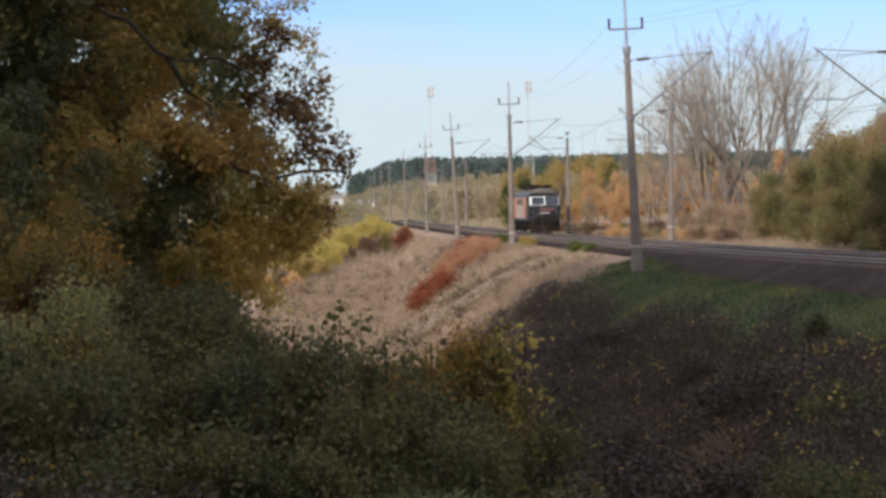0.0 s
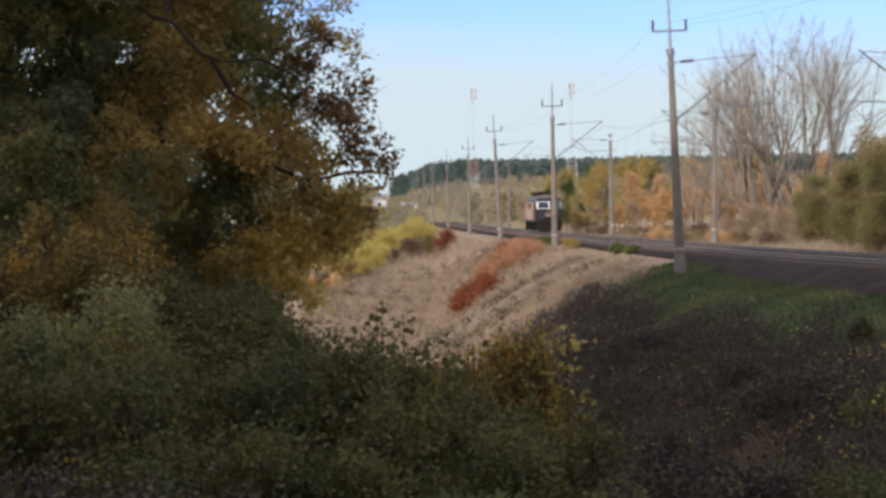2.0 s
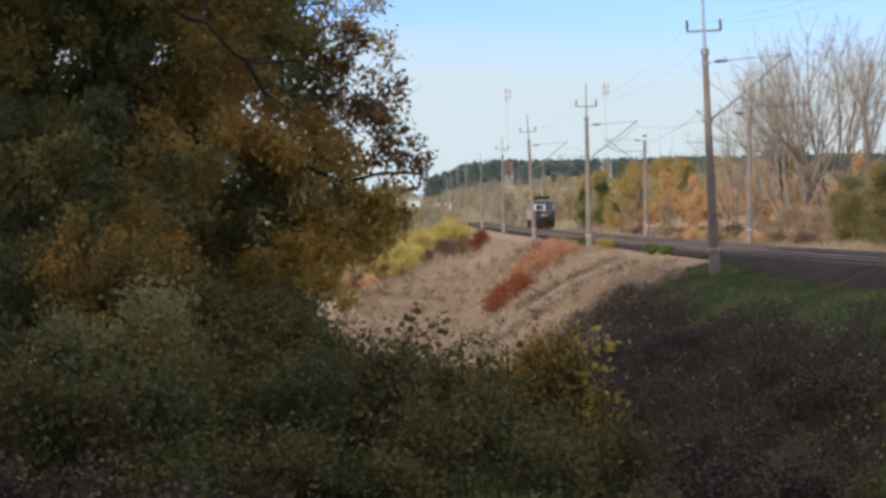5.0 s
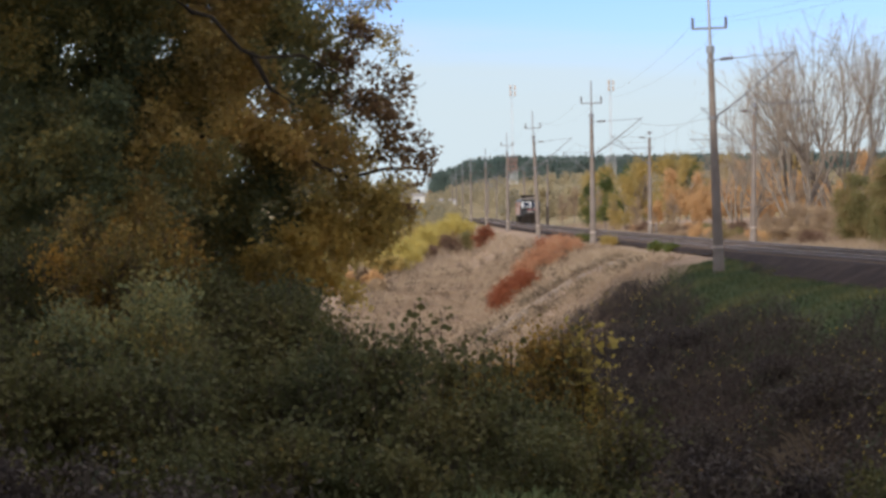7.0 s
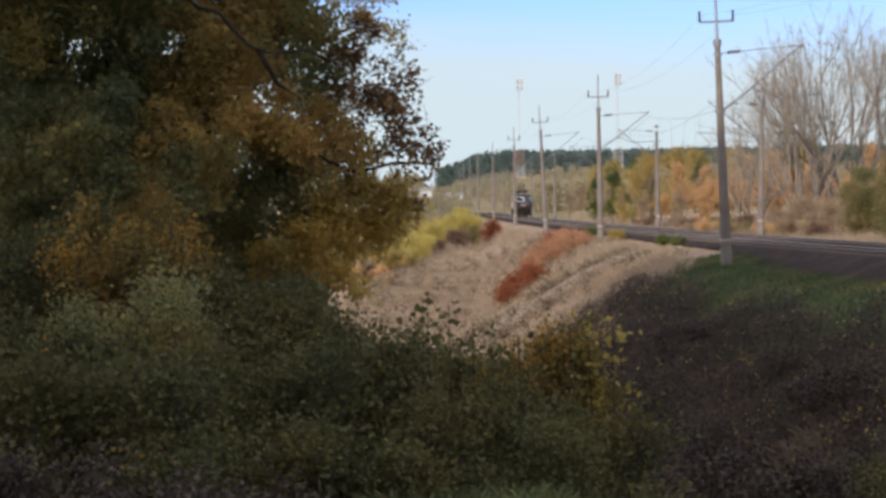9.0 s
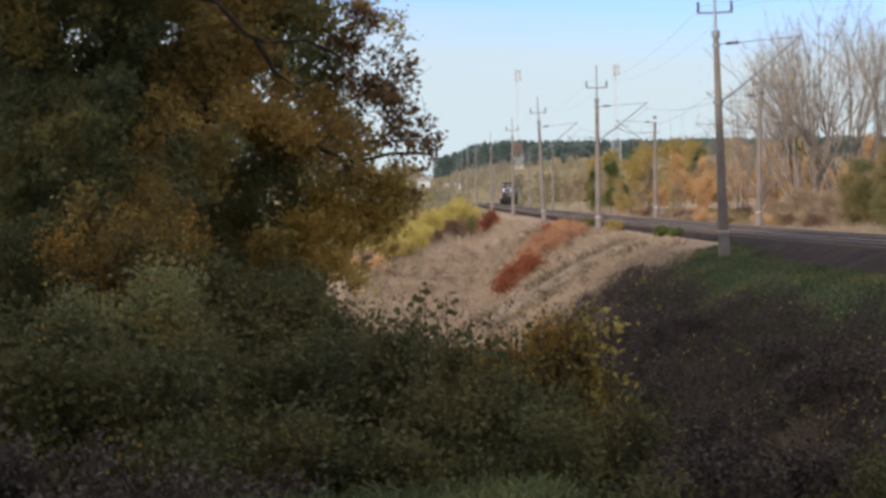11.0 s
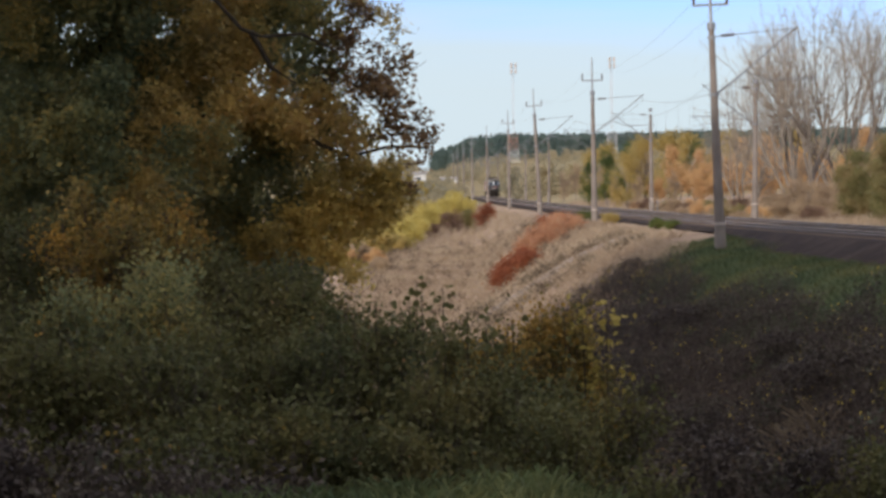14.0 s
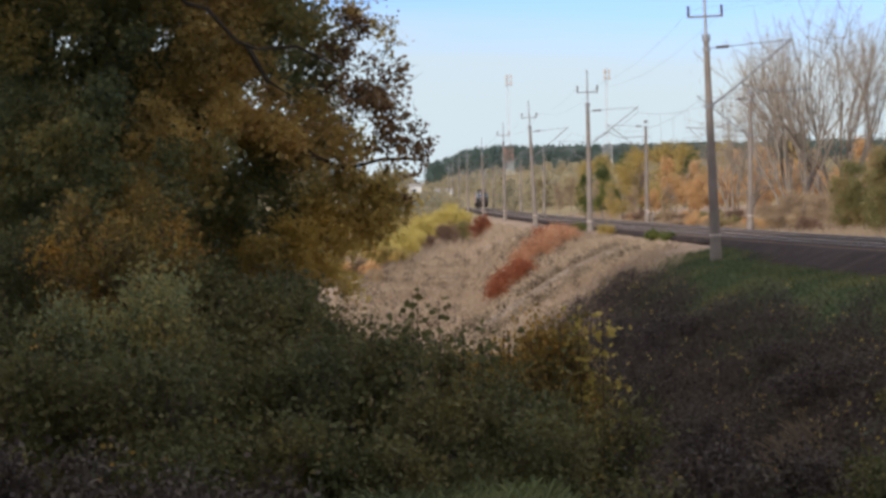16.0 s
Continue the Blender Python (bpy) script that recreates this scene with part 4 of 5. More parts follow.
STAND += [(1, 19.0, 216, 0.6), (0, 21.2, 219, 0.62), (4, 16.8, 224, 0.6), (1, 26.0, 214, 0.66), (0, 23.0, 222, 0.75), (1, 15.6, 236, 0.6), (4, 13.8, 242, 0.6), (0, 30.2, 218, 0.8), (1, 33.2, 216, 0.75), (4, 11.8, 256, 0.6), (1, 35.8, 224, 0.9), (0, 27.0, 222, 0.85), (1, 20.2, 228, 0.85)]
used = set()
for k, x, y, s in STAND:
    m = pose(x, y, ground_z(x, y), 0, 0, (x * 77) % 360)
    if k in used:
        o = copy_thing(kinds[k], m)
    else:
        o = kinds[k]
        o.matrix_basis = m
        used.add(k)
    o.scale = (s, s, s)


def shrub(name, label, blobs, mat, seed, leaves, leaf, category="shrub", group="", stems=7, droop=0.1, per=4, sprd=0.06, hollow=0.35):
    """A shrub: a fan of stems from its foot and a cloud of leaves; blobs are in the shrub's own space."""
    rg = np.random.default_rng(seed)
    bx, by = np.mean([b[0] for b in blobs]), np.mean([b[1] for b in blobs])
    gz = ground_z(bx, by)
    ob = thing(name, label, category, pose(bx, by, gz), group)
    for k in range(stems):
        g = Solid()
        b = blobs[k % len(blobs)]
        tip = Vector((b[0] - bx + rg.uniform(-0.5, 0.5) * b[3], b[1] - by + rg.uniform(-0.5, 0.5) * b[4], b[2] - gz + 0.3 * b[5]))
        foot = Vector((rg.uniform(-0.35, 0.35) * abs(tip.x), rg.uniform(-0.2, 0.2), -0.1))
        mid = foot.lerp(tip, 0.5) + Vector(rg.normal(size=3)) * 0.15
        r = 0.012 + 0.006 * (b[5] + b[3])
        g.tube([foot, mid, tip], [r, r * 0.75, r * 0.3], 5)
        part("stem", g.mesh("stem", "bark"), ob)
    p = clustered(rg, in_blobs(rg, blobs, leaves // per, hollow), per, sprd) - np.array([[bx, by, gz]])
    part("foliage", leaf_mesh("foliage", p, leaf, mat, rg, droop), ob, kind="stuff")
    return ob


# shrubs beyond the tracks
for i, (x, y, w, h, mat) in enumerate(((23.6, 104, 2.2, 7.2, "olive"), (25.6, 110, 2.8, 8.4, "olive"), (24.4, 119, 2.6, 7.8, "olive"), (28.2, 116, 3.2, 9.8, "olive"), (24.8, 131, 2.7, 7.0, "olive"), (28.0, 130, 3.0, 7.6, "olive"), (25.2, 147, 2.5, 5.6, "olive"), (27.0, 143, 2.6, 6.0, "olive"),
                                       (24.6, 161, 2.0, 3.0, "tan"), (32.5, 124, 4.0, 10.5, "olive"), (28.5, 156, 2.6, 5.4, "tan"), (26.4, 166, 2.2, 4.6, "tan"), (24.9, 154, 1.7, 3.8, "tan"), (23.6, 170, 1.8, 3.4, "tan"), (30.5, 164, 2.4, 5.6, "tan"), (22.2, 176, 1.6, 2.0, "tan"))):
    rg = np.random.default_rng(40 + i)
    z = ground_z(x, y)
    bl = [(x + rg.uniform(-0.7, 0.7) * w, y + rg.uniform(-0.7, 0.7) * w, z + h * rg.uniform(0.06, 0.9) * rg.uniform(0.75, 1.0), w * rg.uniform(0.16, 0.36), w * rg.uniform(0.2, 0.4), h * rg.uniform(0.05, 0.13)) for _ in range(60)]
    shrub("thicket_shrub", "tall olive-green shrub beyond the tracks" if mat == "olive" else "thin tan half-bare shrub beyond the tracks", bl, mat, 60 + i, 32000 if mat == "olive" else 9000, 0.115 if mat == "olive" else 0.10, group="shrubs beyond the tracks", sprd=0.14)

# low scrub at the foot of the wood beyond the tracks
for i in range(18):
    rg = np.random.default_rng(500 + i)
    y = 150 + 5.2 * i + rg.uniform(-2, 2)
    x = line(y) + rg.uniform(9.5, 13.5)
    z, w, h = ground_z(x, y), rg.uniform(1.1, 2.0), rg.uniform(0.8, 1.7)
    bl = [(x + rg.uniform(-0.8, 0.8) * w, y + rg.uniform(-0.8, 0.8) * w, z + h * rg.uniform(0.1, 0.8), w * rg.uniform(0.2, 0.4), w * 0.4, h * rg.uniform(0.12, 0.25)) for _ in range(12)]
    mat = ("brown_bush", "tan", "orange", "tan", "olive")[i % 5]
    shrub("scrub_bush", {"brown_bush": "low brown scrub beyond the tracks", "tan": "low tan scrub beyond the tracks", "orange": "low orange scrub beyond the tracks", "olive": "low olive scrub beyond the tracks"}[mat], bl, mat, 520 + i, 3600, 0.11, group="scrub beyond the tracks", stems=5, sprd=0.12)

# bushes on the embankment
RED = [(3.3, 158, 1.0, 0.9), (1.9, 157, 0.8, 1.1), (2.9, 153, 1.1, 1.1), (2.2, 149, 1.1, 1.2), (3.3, 147, 0.9, 0.9), (1.5, 146, 1.2, 1.4), (0.9, 141, 1.1, 1.3), (2.0, 140, 0.8, 0.9), (0.3, 137, 1.1, 1.2), (-0.3, 133, 1.0, 1.1), (0.4, 130, 0.7, 0.8), (-0.9, 129, 0.9, 1.0), (-1.4, 126, 0.7, 0.8)]
for i, (x, y, w, h) in enumerate(RED):
    z = ground_z(x, y)
    rg = np.random.default_rng(80 + i)
    bl = [(x + rg.uniform(-0.8, 0.8) * w, y + rg.uniform(-1.2, 1.2) * w, z + h * rg.uniform(0.1, 0.95), w * rg.uniform(0.2, 0.45), w * 0.5, h * rg.uniform(0.12, 0.28)) for _ in range(11)]
    shrub("red_shrub", "orange-red autumn shrub on the embankment slope", bl, "red" if i < 9 and i != 1 else "rust", 90 + i, 2400, 0.13, group="shrubs on the embankment", sprd=0.26)
for i, (x, y, w, h, mat, lab) in enumerate(((-4.55, 222, 1.45, 3.1, "rust", "round rust-red bush at the top of the slope"), (-8.3, 222, 1.6, 2.9, "brown_bush", "dull brown bush at the top of the slope"), (-6.7, 230, 1.1, 2.9, "olive", "small olive bush at the top of the slope"), (-9.9, 212, 0.9, 1.5, "brown_bush", "dull brown bush at the top of the slope"),
                                            (4.9, 164, 0.8, 0.9, "far_green", "low green plant beside a mast"), (8.2, 124, 0.7, 0.6, "far_green", "low green plant on the verge"), (9.0, 121, 0.5, 0.45, "far_green", "low green plant on the verge"), (6.4, 148, 0.7, 0.7, "gold", "low yellowish plant on the verge"),
                                            (10.4, 55.6, 0.42, 0.75, "bush_green", "small dark green bush on the grass verge"))):
    z = ground_z(x, y)
    rg = np.random.default_rng(110 + i)
    bl = [(x + rg.uniform(-0.5, 0.5) * w, y + rg.uniform(-0.5, 0.5) * w, z + h * rg.uniform(0.25, 0.75), w * 0.55, w * 0.55, h * 0.3) for _ in range(10)]
    shrub("bush", lab, bl, mat, 120 + i, 2200, 0.16 if y > 200 else 0.11, sprd=0.1, group="shrubs on the embankment")
# yellow shrubs in a slanting band down the far side of the ravine
BAND = [(-7.9, 264, 1.4, 3.4, "yellow"), (-8.6, 256, 1.7, 4.2, "yellow"), (-9.6, 248, 1.7, 3.9, "yellow"), (-10.4, 240, 1.7, 3.6, "yellow"), (-11.0, 232, 1.7, 3.3, "yellow"), (-11.5, 223, 1.6, 3.0, "yellow"), (-11.9, 214, 1.5, 2.7, "yellow"),
        (-11.8, 205, 1.8, 2.5, "yellow"), (-12.0, 197, 1.7, 2.4, "yellow"), (-12.3, 189, 1.7, 2.2, "yellow"), (-12.6, 182, 1.6, 2.1, "gold"), (-12.9, 176, 1.5, 2.0, "gold"), (-9.4, 270, 2.0, 4.6, "yellow"), (-13.6, 236, 2.4, 3.2, "gold"),
        (-14.2, 220, 2.2, 3.0, "gold"), (-14.6, 204, 2.2, 3.0, "gold"), (-15.2, 190, 2.0, 2.8, "gold"), (-17.5, 178, 2.4, 3.4, "gold"), (-14.6, 170, 1.4, 1.8, "tan"), (-13.0, 168, 1.0, 1.2, "orange"), (-15.6, 166, 1.3, 1.6, "orange"), (-12.2, 162, 0.9, 1.0, "tan"),
        (-17.4, 232, 3.0, 4.6, "gold"), (-19.5, 262, 3.6, 5.0, "wood"), (-24, 285, 4.5, 6.5, "wood"), (-29, 300, 5, 8, "wood"), (-16.5, 300, 3.5, 3.6, "wood"), (-11.8, 310, 2.5, 2.4, "tan"), (-8.4, 292, 1.6, 1.6, "tan"), (-13.5, 276, 2.4, 2.8, "olive")]
for i, (x, y, w, h, mat) in enumerate(BAND):
    z = ground_z(x, y)
    rg = np.random.default_rng(140 + i)
    bl = [(x + rg.uniform(-0.7, 0.7) * w, y + rg.uniform(-0.8, 0.8) * w, z + h * rg.uniform(0.15, 0.75), w * 0.45, w * 0.5, h * 0.25) for _ in range(10)]
    shrub("yellow_shrub" if mat in ("yellow", "gold") else "brown_shrub", "yellow autumn shrub beyond the ravine" if mat in ("yellow", "gold") else "brownish autumn shrub beyond the ravine", bl, mat, 170 + i, 6000, 0.15, group="shrubs beyond the ravine", sprd=0.14)

# ---- grasses ----
rng = np.random.default_rng(9)


def hay_zone(x, y):
    o = line(y) - x
    return (5.0 if y < 108 else 3.3) < o < 24 and y > 86 + (x - 2) * 1.5 + noise.noise(Vector((x * .4, y * .4, 0))) * 4


p = on_ground(rng, 42000, (-14, 11), (80, 185), hay_zone)
thing("dry_grass", "dry tan grass covering the embankment slope", "grass", kind="stuff", data=blade_mesh("dry_grass", p, 0.34, 0.024, "hay", rng, 0.8))
p = on_ground(rng, 9000, (-16, 30), (185, 330), lambda x, y: 5.0 < line(y) - x < 20 or 9 < x - line(y) < 16)
thing("dry_grass", "dry tan grass along the line", "grass", kind="stuff", data=blade_mesh("dry_grass_far", p, 0.6, 0.04, "hay", rng))
p = on_ground(rng, 7000, (16, 40), (85, 185), lambda x, y: 8.5 < x - line(y) < 18)
thing("dry_grass", "dry tan grass beyond the far track", "grass", kind="stuff", data=blade_mesh("dry_grass_right", p, 0.5, 0.03, "hay", rng))
p = on_ground(rng, 250, (-13, 4), (95, 185), hay_zone)
q = np.repeat(p, 30, 0) + rng.normal(size=(len(p) * 30, 3)) * np.array([[0.17, 0.17, 0.22]]) + np.array([[0, 0, 0.5]])
thing("dead_weeds", "dark dead weed heads standing in the dry grass", "weeds", kind="stuff", data=leaf_mesh("dead_weeds", q, 0.12, "seed", rng))
# darker weeds in the two hollows that run down the slope beside the drain
hollow = []
for x0, y0, x1, y1, wide in ((6.2, 121.0, -4.2, 116.5, 0.15), (6.6, 112.0, -2.4, 106.5, 0.3)):
    for _ in range(330):
        f = rng.uniform() ** 0.9
        x, y = x0 + (x1 - x0) * f + rng.normal() * 0.15, y0 + (y1 - y0) * f + rng.normal() * wide * 2
        if noise.noise(Vector((x * 0.6, y * 0.6, 8))) > -0.25:
            hollow.append((x, y, ground_z(x, y)))
hollow += [tuple(a) for a in on_ground(rng, 230, (-13, 5), (95, 185), lambda x, y: hay_zone(x, y) and noise.noise(Vector((x * 0.5, y * 0.3, 12))) > 0.05)]
thing("dull_weeds", "dull brown weeds on the slope and beside the drain", "weeds", kind="stuff", data=blade_mesh("dull_weeds", np.repeat(np.array(hollow), 5, 0) + rng.normal(size=(len(hollow) * 5, 3)) * np.array([[0.12, 0.12, 0.0]]), 0.42, 0.03, "dead", rng, 0.6))
p = on_ground(rng, 46000, (3, 16), (38, 104), lambda x, y: (3.5 if y < 86 else 2.6) < line(y) - x < 10.5 + 2 * noise.noise(Vector((x * .5, y * .2, 5))) and y < 101 - max(0, line(y) - x - 5) * 3)
thing("verge_grass", "short green grass on the shaded verge", "grass", kind="stuff", data=blade_mesh("verge_grass", p, 0.17, 0.009, "grass", rng, 0.5))
p = on_ground(rng, 30000, (-3.4, 2.2), (7.5, 12.0), None)
thing("knoll_grass", "short green grass on the shaded knoll", "grass", kind="stuff", data=blade_mesh("knoll_grass", p, 0.11, 0.005, "grass", rng, 0.6))

# a narrow concrete drain down the slope
drain = thing("drain_channel", "narrow concrete drain channel running down the grassy slope", "drain")
ya, xa, yb, xb = 118.0, 6.4, 113.5, -3.4
cnt = 34
for i in range(cnt):
    f = i / (cnt - 1)
    x, y = xa + (xb - xa) * f, ya + (yb - ya) * f
    x2, y2 = x + (xb - xa) / cnt * 0.95, y + (yb - ya) / cnt * 0.95
    za, zb = ground_z(x, y), ground_z(x2, y2)
    g = Solid()
    w = Vector((-0.45, 0.9, 0)).normalized()
    for off, wd, up in ((-0.3, 0.1, 0.2), (0.3, 0.1, 0.2), (0.0, 0.5, 0.06)):
        a, b = Vector((x, y, za)) + w * off, Vector((x2, y2, zb)) + w * off
        h = w * wd / 2
        u = Vector((0, 0, up))
        d = Vector((0, 0, -0.15))
        g.add([a - h + d, a + h + d, b + h + d, b - h + d, a - h + u, a + h + u, b + h + u, b - h + u], [(0, 3, 2, 1), (4, 5, 6, 7), (0, 1, 5, 4), (1, 2, 6, 5), (2, 3, 7, 6), (3, 0, 4, 7)])
    part("slab", g.mesh("slab", "drain"), drain)

# ---- the shaded thicket ----
rng = np.random.default_rng(17)


def bramble_zone(x, y):
    o = line(y) - x
    return o > 8.3 + 2.0 * noise.noise(Vector((x * .3, y * .3, 2))) and x > 0.025 * y - 0.4 and y < 88 + (x - 2) * 1.7 + 3 * noise.noise(Vector((x * .5, y * .5, 9))) and x < 0.34 * y


p = on_ground(rng, 46000, (-1, 14), (13, 98), bramble_zone)
hgt = np.array([0.35 + 1.1 * max(0, 0.5 + noise.noise(Vector((a * 0.35, b * 0.2, 4)))) for a, b, _ in p])
st = p + np.stack([rng.normal(size=len(p)) * 0.1, rng.normal(size=len(p)) * 0.1, rng.uniform(0, 0.75, len(p)) * hgt], 1)
wy = rng.normal(size=(len(p), 3)) * 0.55 + np.array([[0, 0, 0.8]])
bramble = thing("bramble_thicket", "dense dark brown bramble thicket in the shade", "thicket", kind="stuff", data=twig_mesh("bramble_thicket", st, wy, 0.6, 0.006, "twig", rng))
q = np.repeat(p, 2, 0)
q = q + np.stack([rng.normal(size=len(q)) * 0.2, rng.normal(size=len(q)) * 0.2, rng.uniform(0, 1.0, len(q)) ** 0.7 * np.repeat(hgt, 2)], 1)
part("leaves", leaf_mesh("bramble_leaves", q, 0.085, "bramble", rng), bramble, kind="stuff")
sel = rng.choice(len(p), 760)
q = p[sel] + np.stack([np.zeros(760), np.zeros(760), hgt[sel] * rng.uniform(0.8, 1.2, 760)], 1)
q = clustered(rng, q, 3, 0.07)
part("yellow_leaves", leaf_mesh("bramble_specks", q, 0.08, "speck", rng), bramble, "last yellow leaves", kind="stuff")

p = on_ground(rng, 7500, (2.6, 6.5), (25, 37), lambda x, y: noise.noise(Vector((x * .5, y * .25, 6))) > -0.05 and 0.098 < x / y < 0.15)
thing("dead_grass", "pale dead grass tufts among the brambles", "grass", kind="stuff", data=blade_mesh("dead_grass", p + np.array([[0, 0, 0.55]]), 0.36, 0.005, "dead", rng, 0.7))

# a clump of dead stalks at the edge of the knoll
p = np.array([(x, y, ground_z(x, y)) for x, y in zip(rng.normal(-2.75, 0.22, 420), rng.normal(13.5, 0.3, 420))])
thing("dead_stalks", "clump of dead purplish-brown stalks at the edge of the grass", "weeds", kind="stuff", data=blade_mesh("dead_stalks", p, 0.75, 0.005, "stalk", rng, 0.3))

# near bushes in the ravine: x, y, height of the top, width, tint
NEAR = [(-2.4, 20.5, 1.2, 0.6, "bush_green"), (-2.05, 21.0, 0.9, 0.45, "bush_green"), (-2.95, 21.5, 1.5, 0.75, "bush_green"), (-1.75, 19.5, 0.95, 0.9, "bush_green"), (-2.55, 18.5, 1.1, 1.1, "bush_green"), (-3.5, 17.5, 1.0, 1.1, "bush_green"), (-0.75, 18.0, 0.6, 0.9, "bush_green"), (-0.15, 20.5, 0.62, 0.55, "bush_ochre"), (0.34, 20.8, 0.9, 0.30, "bush_ochre"), (0.08, 21.6, 0.74, 0.42, "bush_ochre"), (0.5, 21.0, 0.5, 0.4, "bush_ochre"), (-0.5, 21.2, 0.52, 0.4, "bush_ochre"), (-0.3, 20.0, 0.45, 0.8, "bush_green"),
        (-0.1, 17.0, 0.35, 0.8, "bush_green"), (0.75, 18.5, 0.3, 0.7, "bush_green"), (-1.5, 16.5, 0.45, 0.9, "bush_green"), (-2.6, 16.0, 0.4, 1.0, "bush_green"), (-4.3, 19.5, 1.5, 1.1, "oak"), (1.5, 17.5, -0.1, 0.7, "bramble"), (-3.3, 21.0, 1.15, 0.9, "bush_green"), (0.6, 15.6, -0.1, 0.6, "bush_green"), (2.4, 20, -0.4, 0.9, "bramble"), (3.6, 19, -0.4, 0.9, "bush_green"),
        (-3.5, 22.5, 1.15, 0.8, "bush_green"), (-4.6, 16.5, 0.9, 1.1, "bush_green"), (-5.3, 19.0, 1.3, 1.2, "bush_green"), (-1.0, 21.0, 0.75, 0.9, "bush_green"), (-0.3, 22.5, 0.45, 0.8, "bush_green"), (-3.9, 14.6, 0.35, 0.8, "bramble"), (-2.9, 13.8, 0.2, 0.7, "bramble"), (-1.9, 14.2, 0.1, 0.6, "bramble"), (-4.9, 14.0, 0.4, 0.8, "bush_green"), (-4.6, 23.5, 2.2, 1.1, "bush_ochre"), (-6.2, 22, 2.0, 1.4, "bush_green"), (-3.9, 23.5, 1.35, 0.9, "bush_green"), (-4.5, 22, 2.0, 0.9, "bush_ochre")]
for i, (x, y, top, w, mat) in enumerate(NEAR):
    rg = np.random.default_rng(200 + i)
    z = ground_z(x, y)
    h = max(0.8, top - z)
    bl = [(x + rg.uniform(-0.75, 0.75) * w, y + rg.uniform(-0.6, 0.6) * w, top - rg.uniform(0.15, 1.0) ** 1.2 * min(h, 2.0), w * rg.uniform(0.16, 0.36), w * rg.uniform(0.2, 0.36), rg.uniform(0.14, 0.34)) for _ in range(34)]
    ob = shrub("ravine_bush", "dark green leafy bush in the shade of the ravine" if mat == "bush_green" else "ochre and green leafy bush in the ravine", bl, mat, 220 + i, 9500 if mat == "bush_ochre" else 14000, 0.058, group="bushes in the ravine", stems=10, sprd=0.12, hollow=0.0)
    q = in_blobs(rg, bl, 700, 0.0) - np.array(tuple(ob.location))[None]
    part("twig_spray", twig_mesh("twig_spray", q - np.array([[0, 0, 0.25]]), rg.normal(size=(700, 3)) * 0.35 + np.array([[0, 0, 1.0]]), 0.5, 0.0035, "twig", rg), ob, kind="stuff")
    p = clustered(rg, in_blobs(rg, bl, 40, 0.2), 4, 0.1) - np.array(tuple(ob.location))[None]
    part("turned_leaves", leaf_mesh("turned_leaves", p, 0.055, "bush_ochre" if i % 3 else "oak_brown", rg), ob, "turned ochre leaves", kind="stuff")
for i, (x, y, w, h, mat) in enumerate(((2.4, 27, 1.3, 1.7, "bramble"), (4.2, 31, 1.4, 1.6, "bush_green"), (3.2, 38, 1.6, 1.8, "bramble"), (6.4, 40, 1.5, 1.4, "bramble"), (5.0, 48, 1.7, 1.7, "bramble"), (7.2, 33, 1.2, 1.2, "bush_green"), (3.6, 60, 1.8, 2.0, "bramble"), (5.6, 66, 1.5, 1.6, "bramble"), (4.0, 76, 1.5, 1.6, "bramble"), (2.0, 50, 1.6, 2.0, "bush_ochre"), (7.4, 55, 1.2, 1.2, "bramble"), (3.0, 22.5, 1.1, 1.5, "bramble"), (4.6, 23, 1.1, 1.3, "bush_green"))):
    rg = np.random.default_rng(400 + i)
    z = ground_z(x, y)
    bl = [(x + rg.uniform(-0.8, 0.8) * w, y + rg.uniform(-0.8, 0.8) * w, z + h * rg.uniform(0.2, 0.8), w * rg.uniform(0.25, 0.42), w * 0.4, h * rg.uniform(0.12, 0.24)) for _ in range(14)]
    shrub("bramble_bush", "dark brown bramble bush in the shade" if mat == "bramble" else "dull green bush among the brambles", bl, mat, 420 + i, 7000, 0.075, group="bushes among the brambles", stems=9, sprd=0.07)
# leafy shoots that stand out before the sunlit slope
for i, (x, y, top) in enumerate(((-1.12, 18.6, 1.33), (-0.95, 18.5, 1.2), (-0.62, 18.4, 1.1), (-0.35, 18.4, 0.98), (-1.4, 18.6, 1.1), (0.42, 20.2, 0.95), (0.62, 20.2, 1.08), (-0.8, 18.6, 1.28), (0.74, 20.6, 1.02), (-0.1, 19.0, 0.95))):
    rg = np.random.default_rng(260 + i)
    z = ground_z(x, y)
    shoot = thing("leafy_shoot", "slender leafy shoot rising from the bushes", "shrub", pose(x, y, z), "leafy shoots")
    g = Solid()
    tip = Vector((rg.uniform(-0.1, 0.1), 0, top - z))
    path = [Vector((0, 0, -0.1)), tip * 0.5 + Vector((0.05, 0, 0)), tip]
    g.tube(path, [0.012, 0.009, 0.004], 5)
    part("stem", g.mesh("stem", "bark"), shoot)
    f = rg.uniform(0.62, 1.0, 80)
    q = np.array([tuple(path[1].lerp(path[2], (a - 0.5) * 2)) for a in f]) + rg.normal(size=(80, 3)) * np.array([[0.12, 0.08, 0.035]])
    part("leaves", leaf_mesh("leaves", q, 0.085, "speck" if i in (6, 8) else "bush_green", rg), shoot, kind="stuff")


# ---- the oak at the edge of the ravine ----
def spray(cx, cz, r, squash=0.8, d=25.0, deep=1.0):
    return (cx, d, cz, r, r * deep, r * squash)


def broken(blobs, rg, n=7):
    """Splits each blob of a crown into small uneven tufts."""
    out = []
    for x, y, z, a, c, e in blobs:
        for _ in range(n):
            d = unit(rg, 1)[0] * rg.uniform(0.3, 0.95)
            s = rg.uniform(0.22, 0.5)
            out.append((x + d[0] * a, y + d[1] * c, z + d[2] * e, a * s, c * s, e * s * 0.8))
    return out


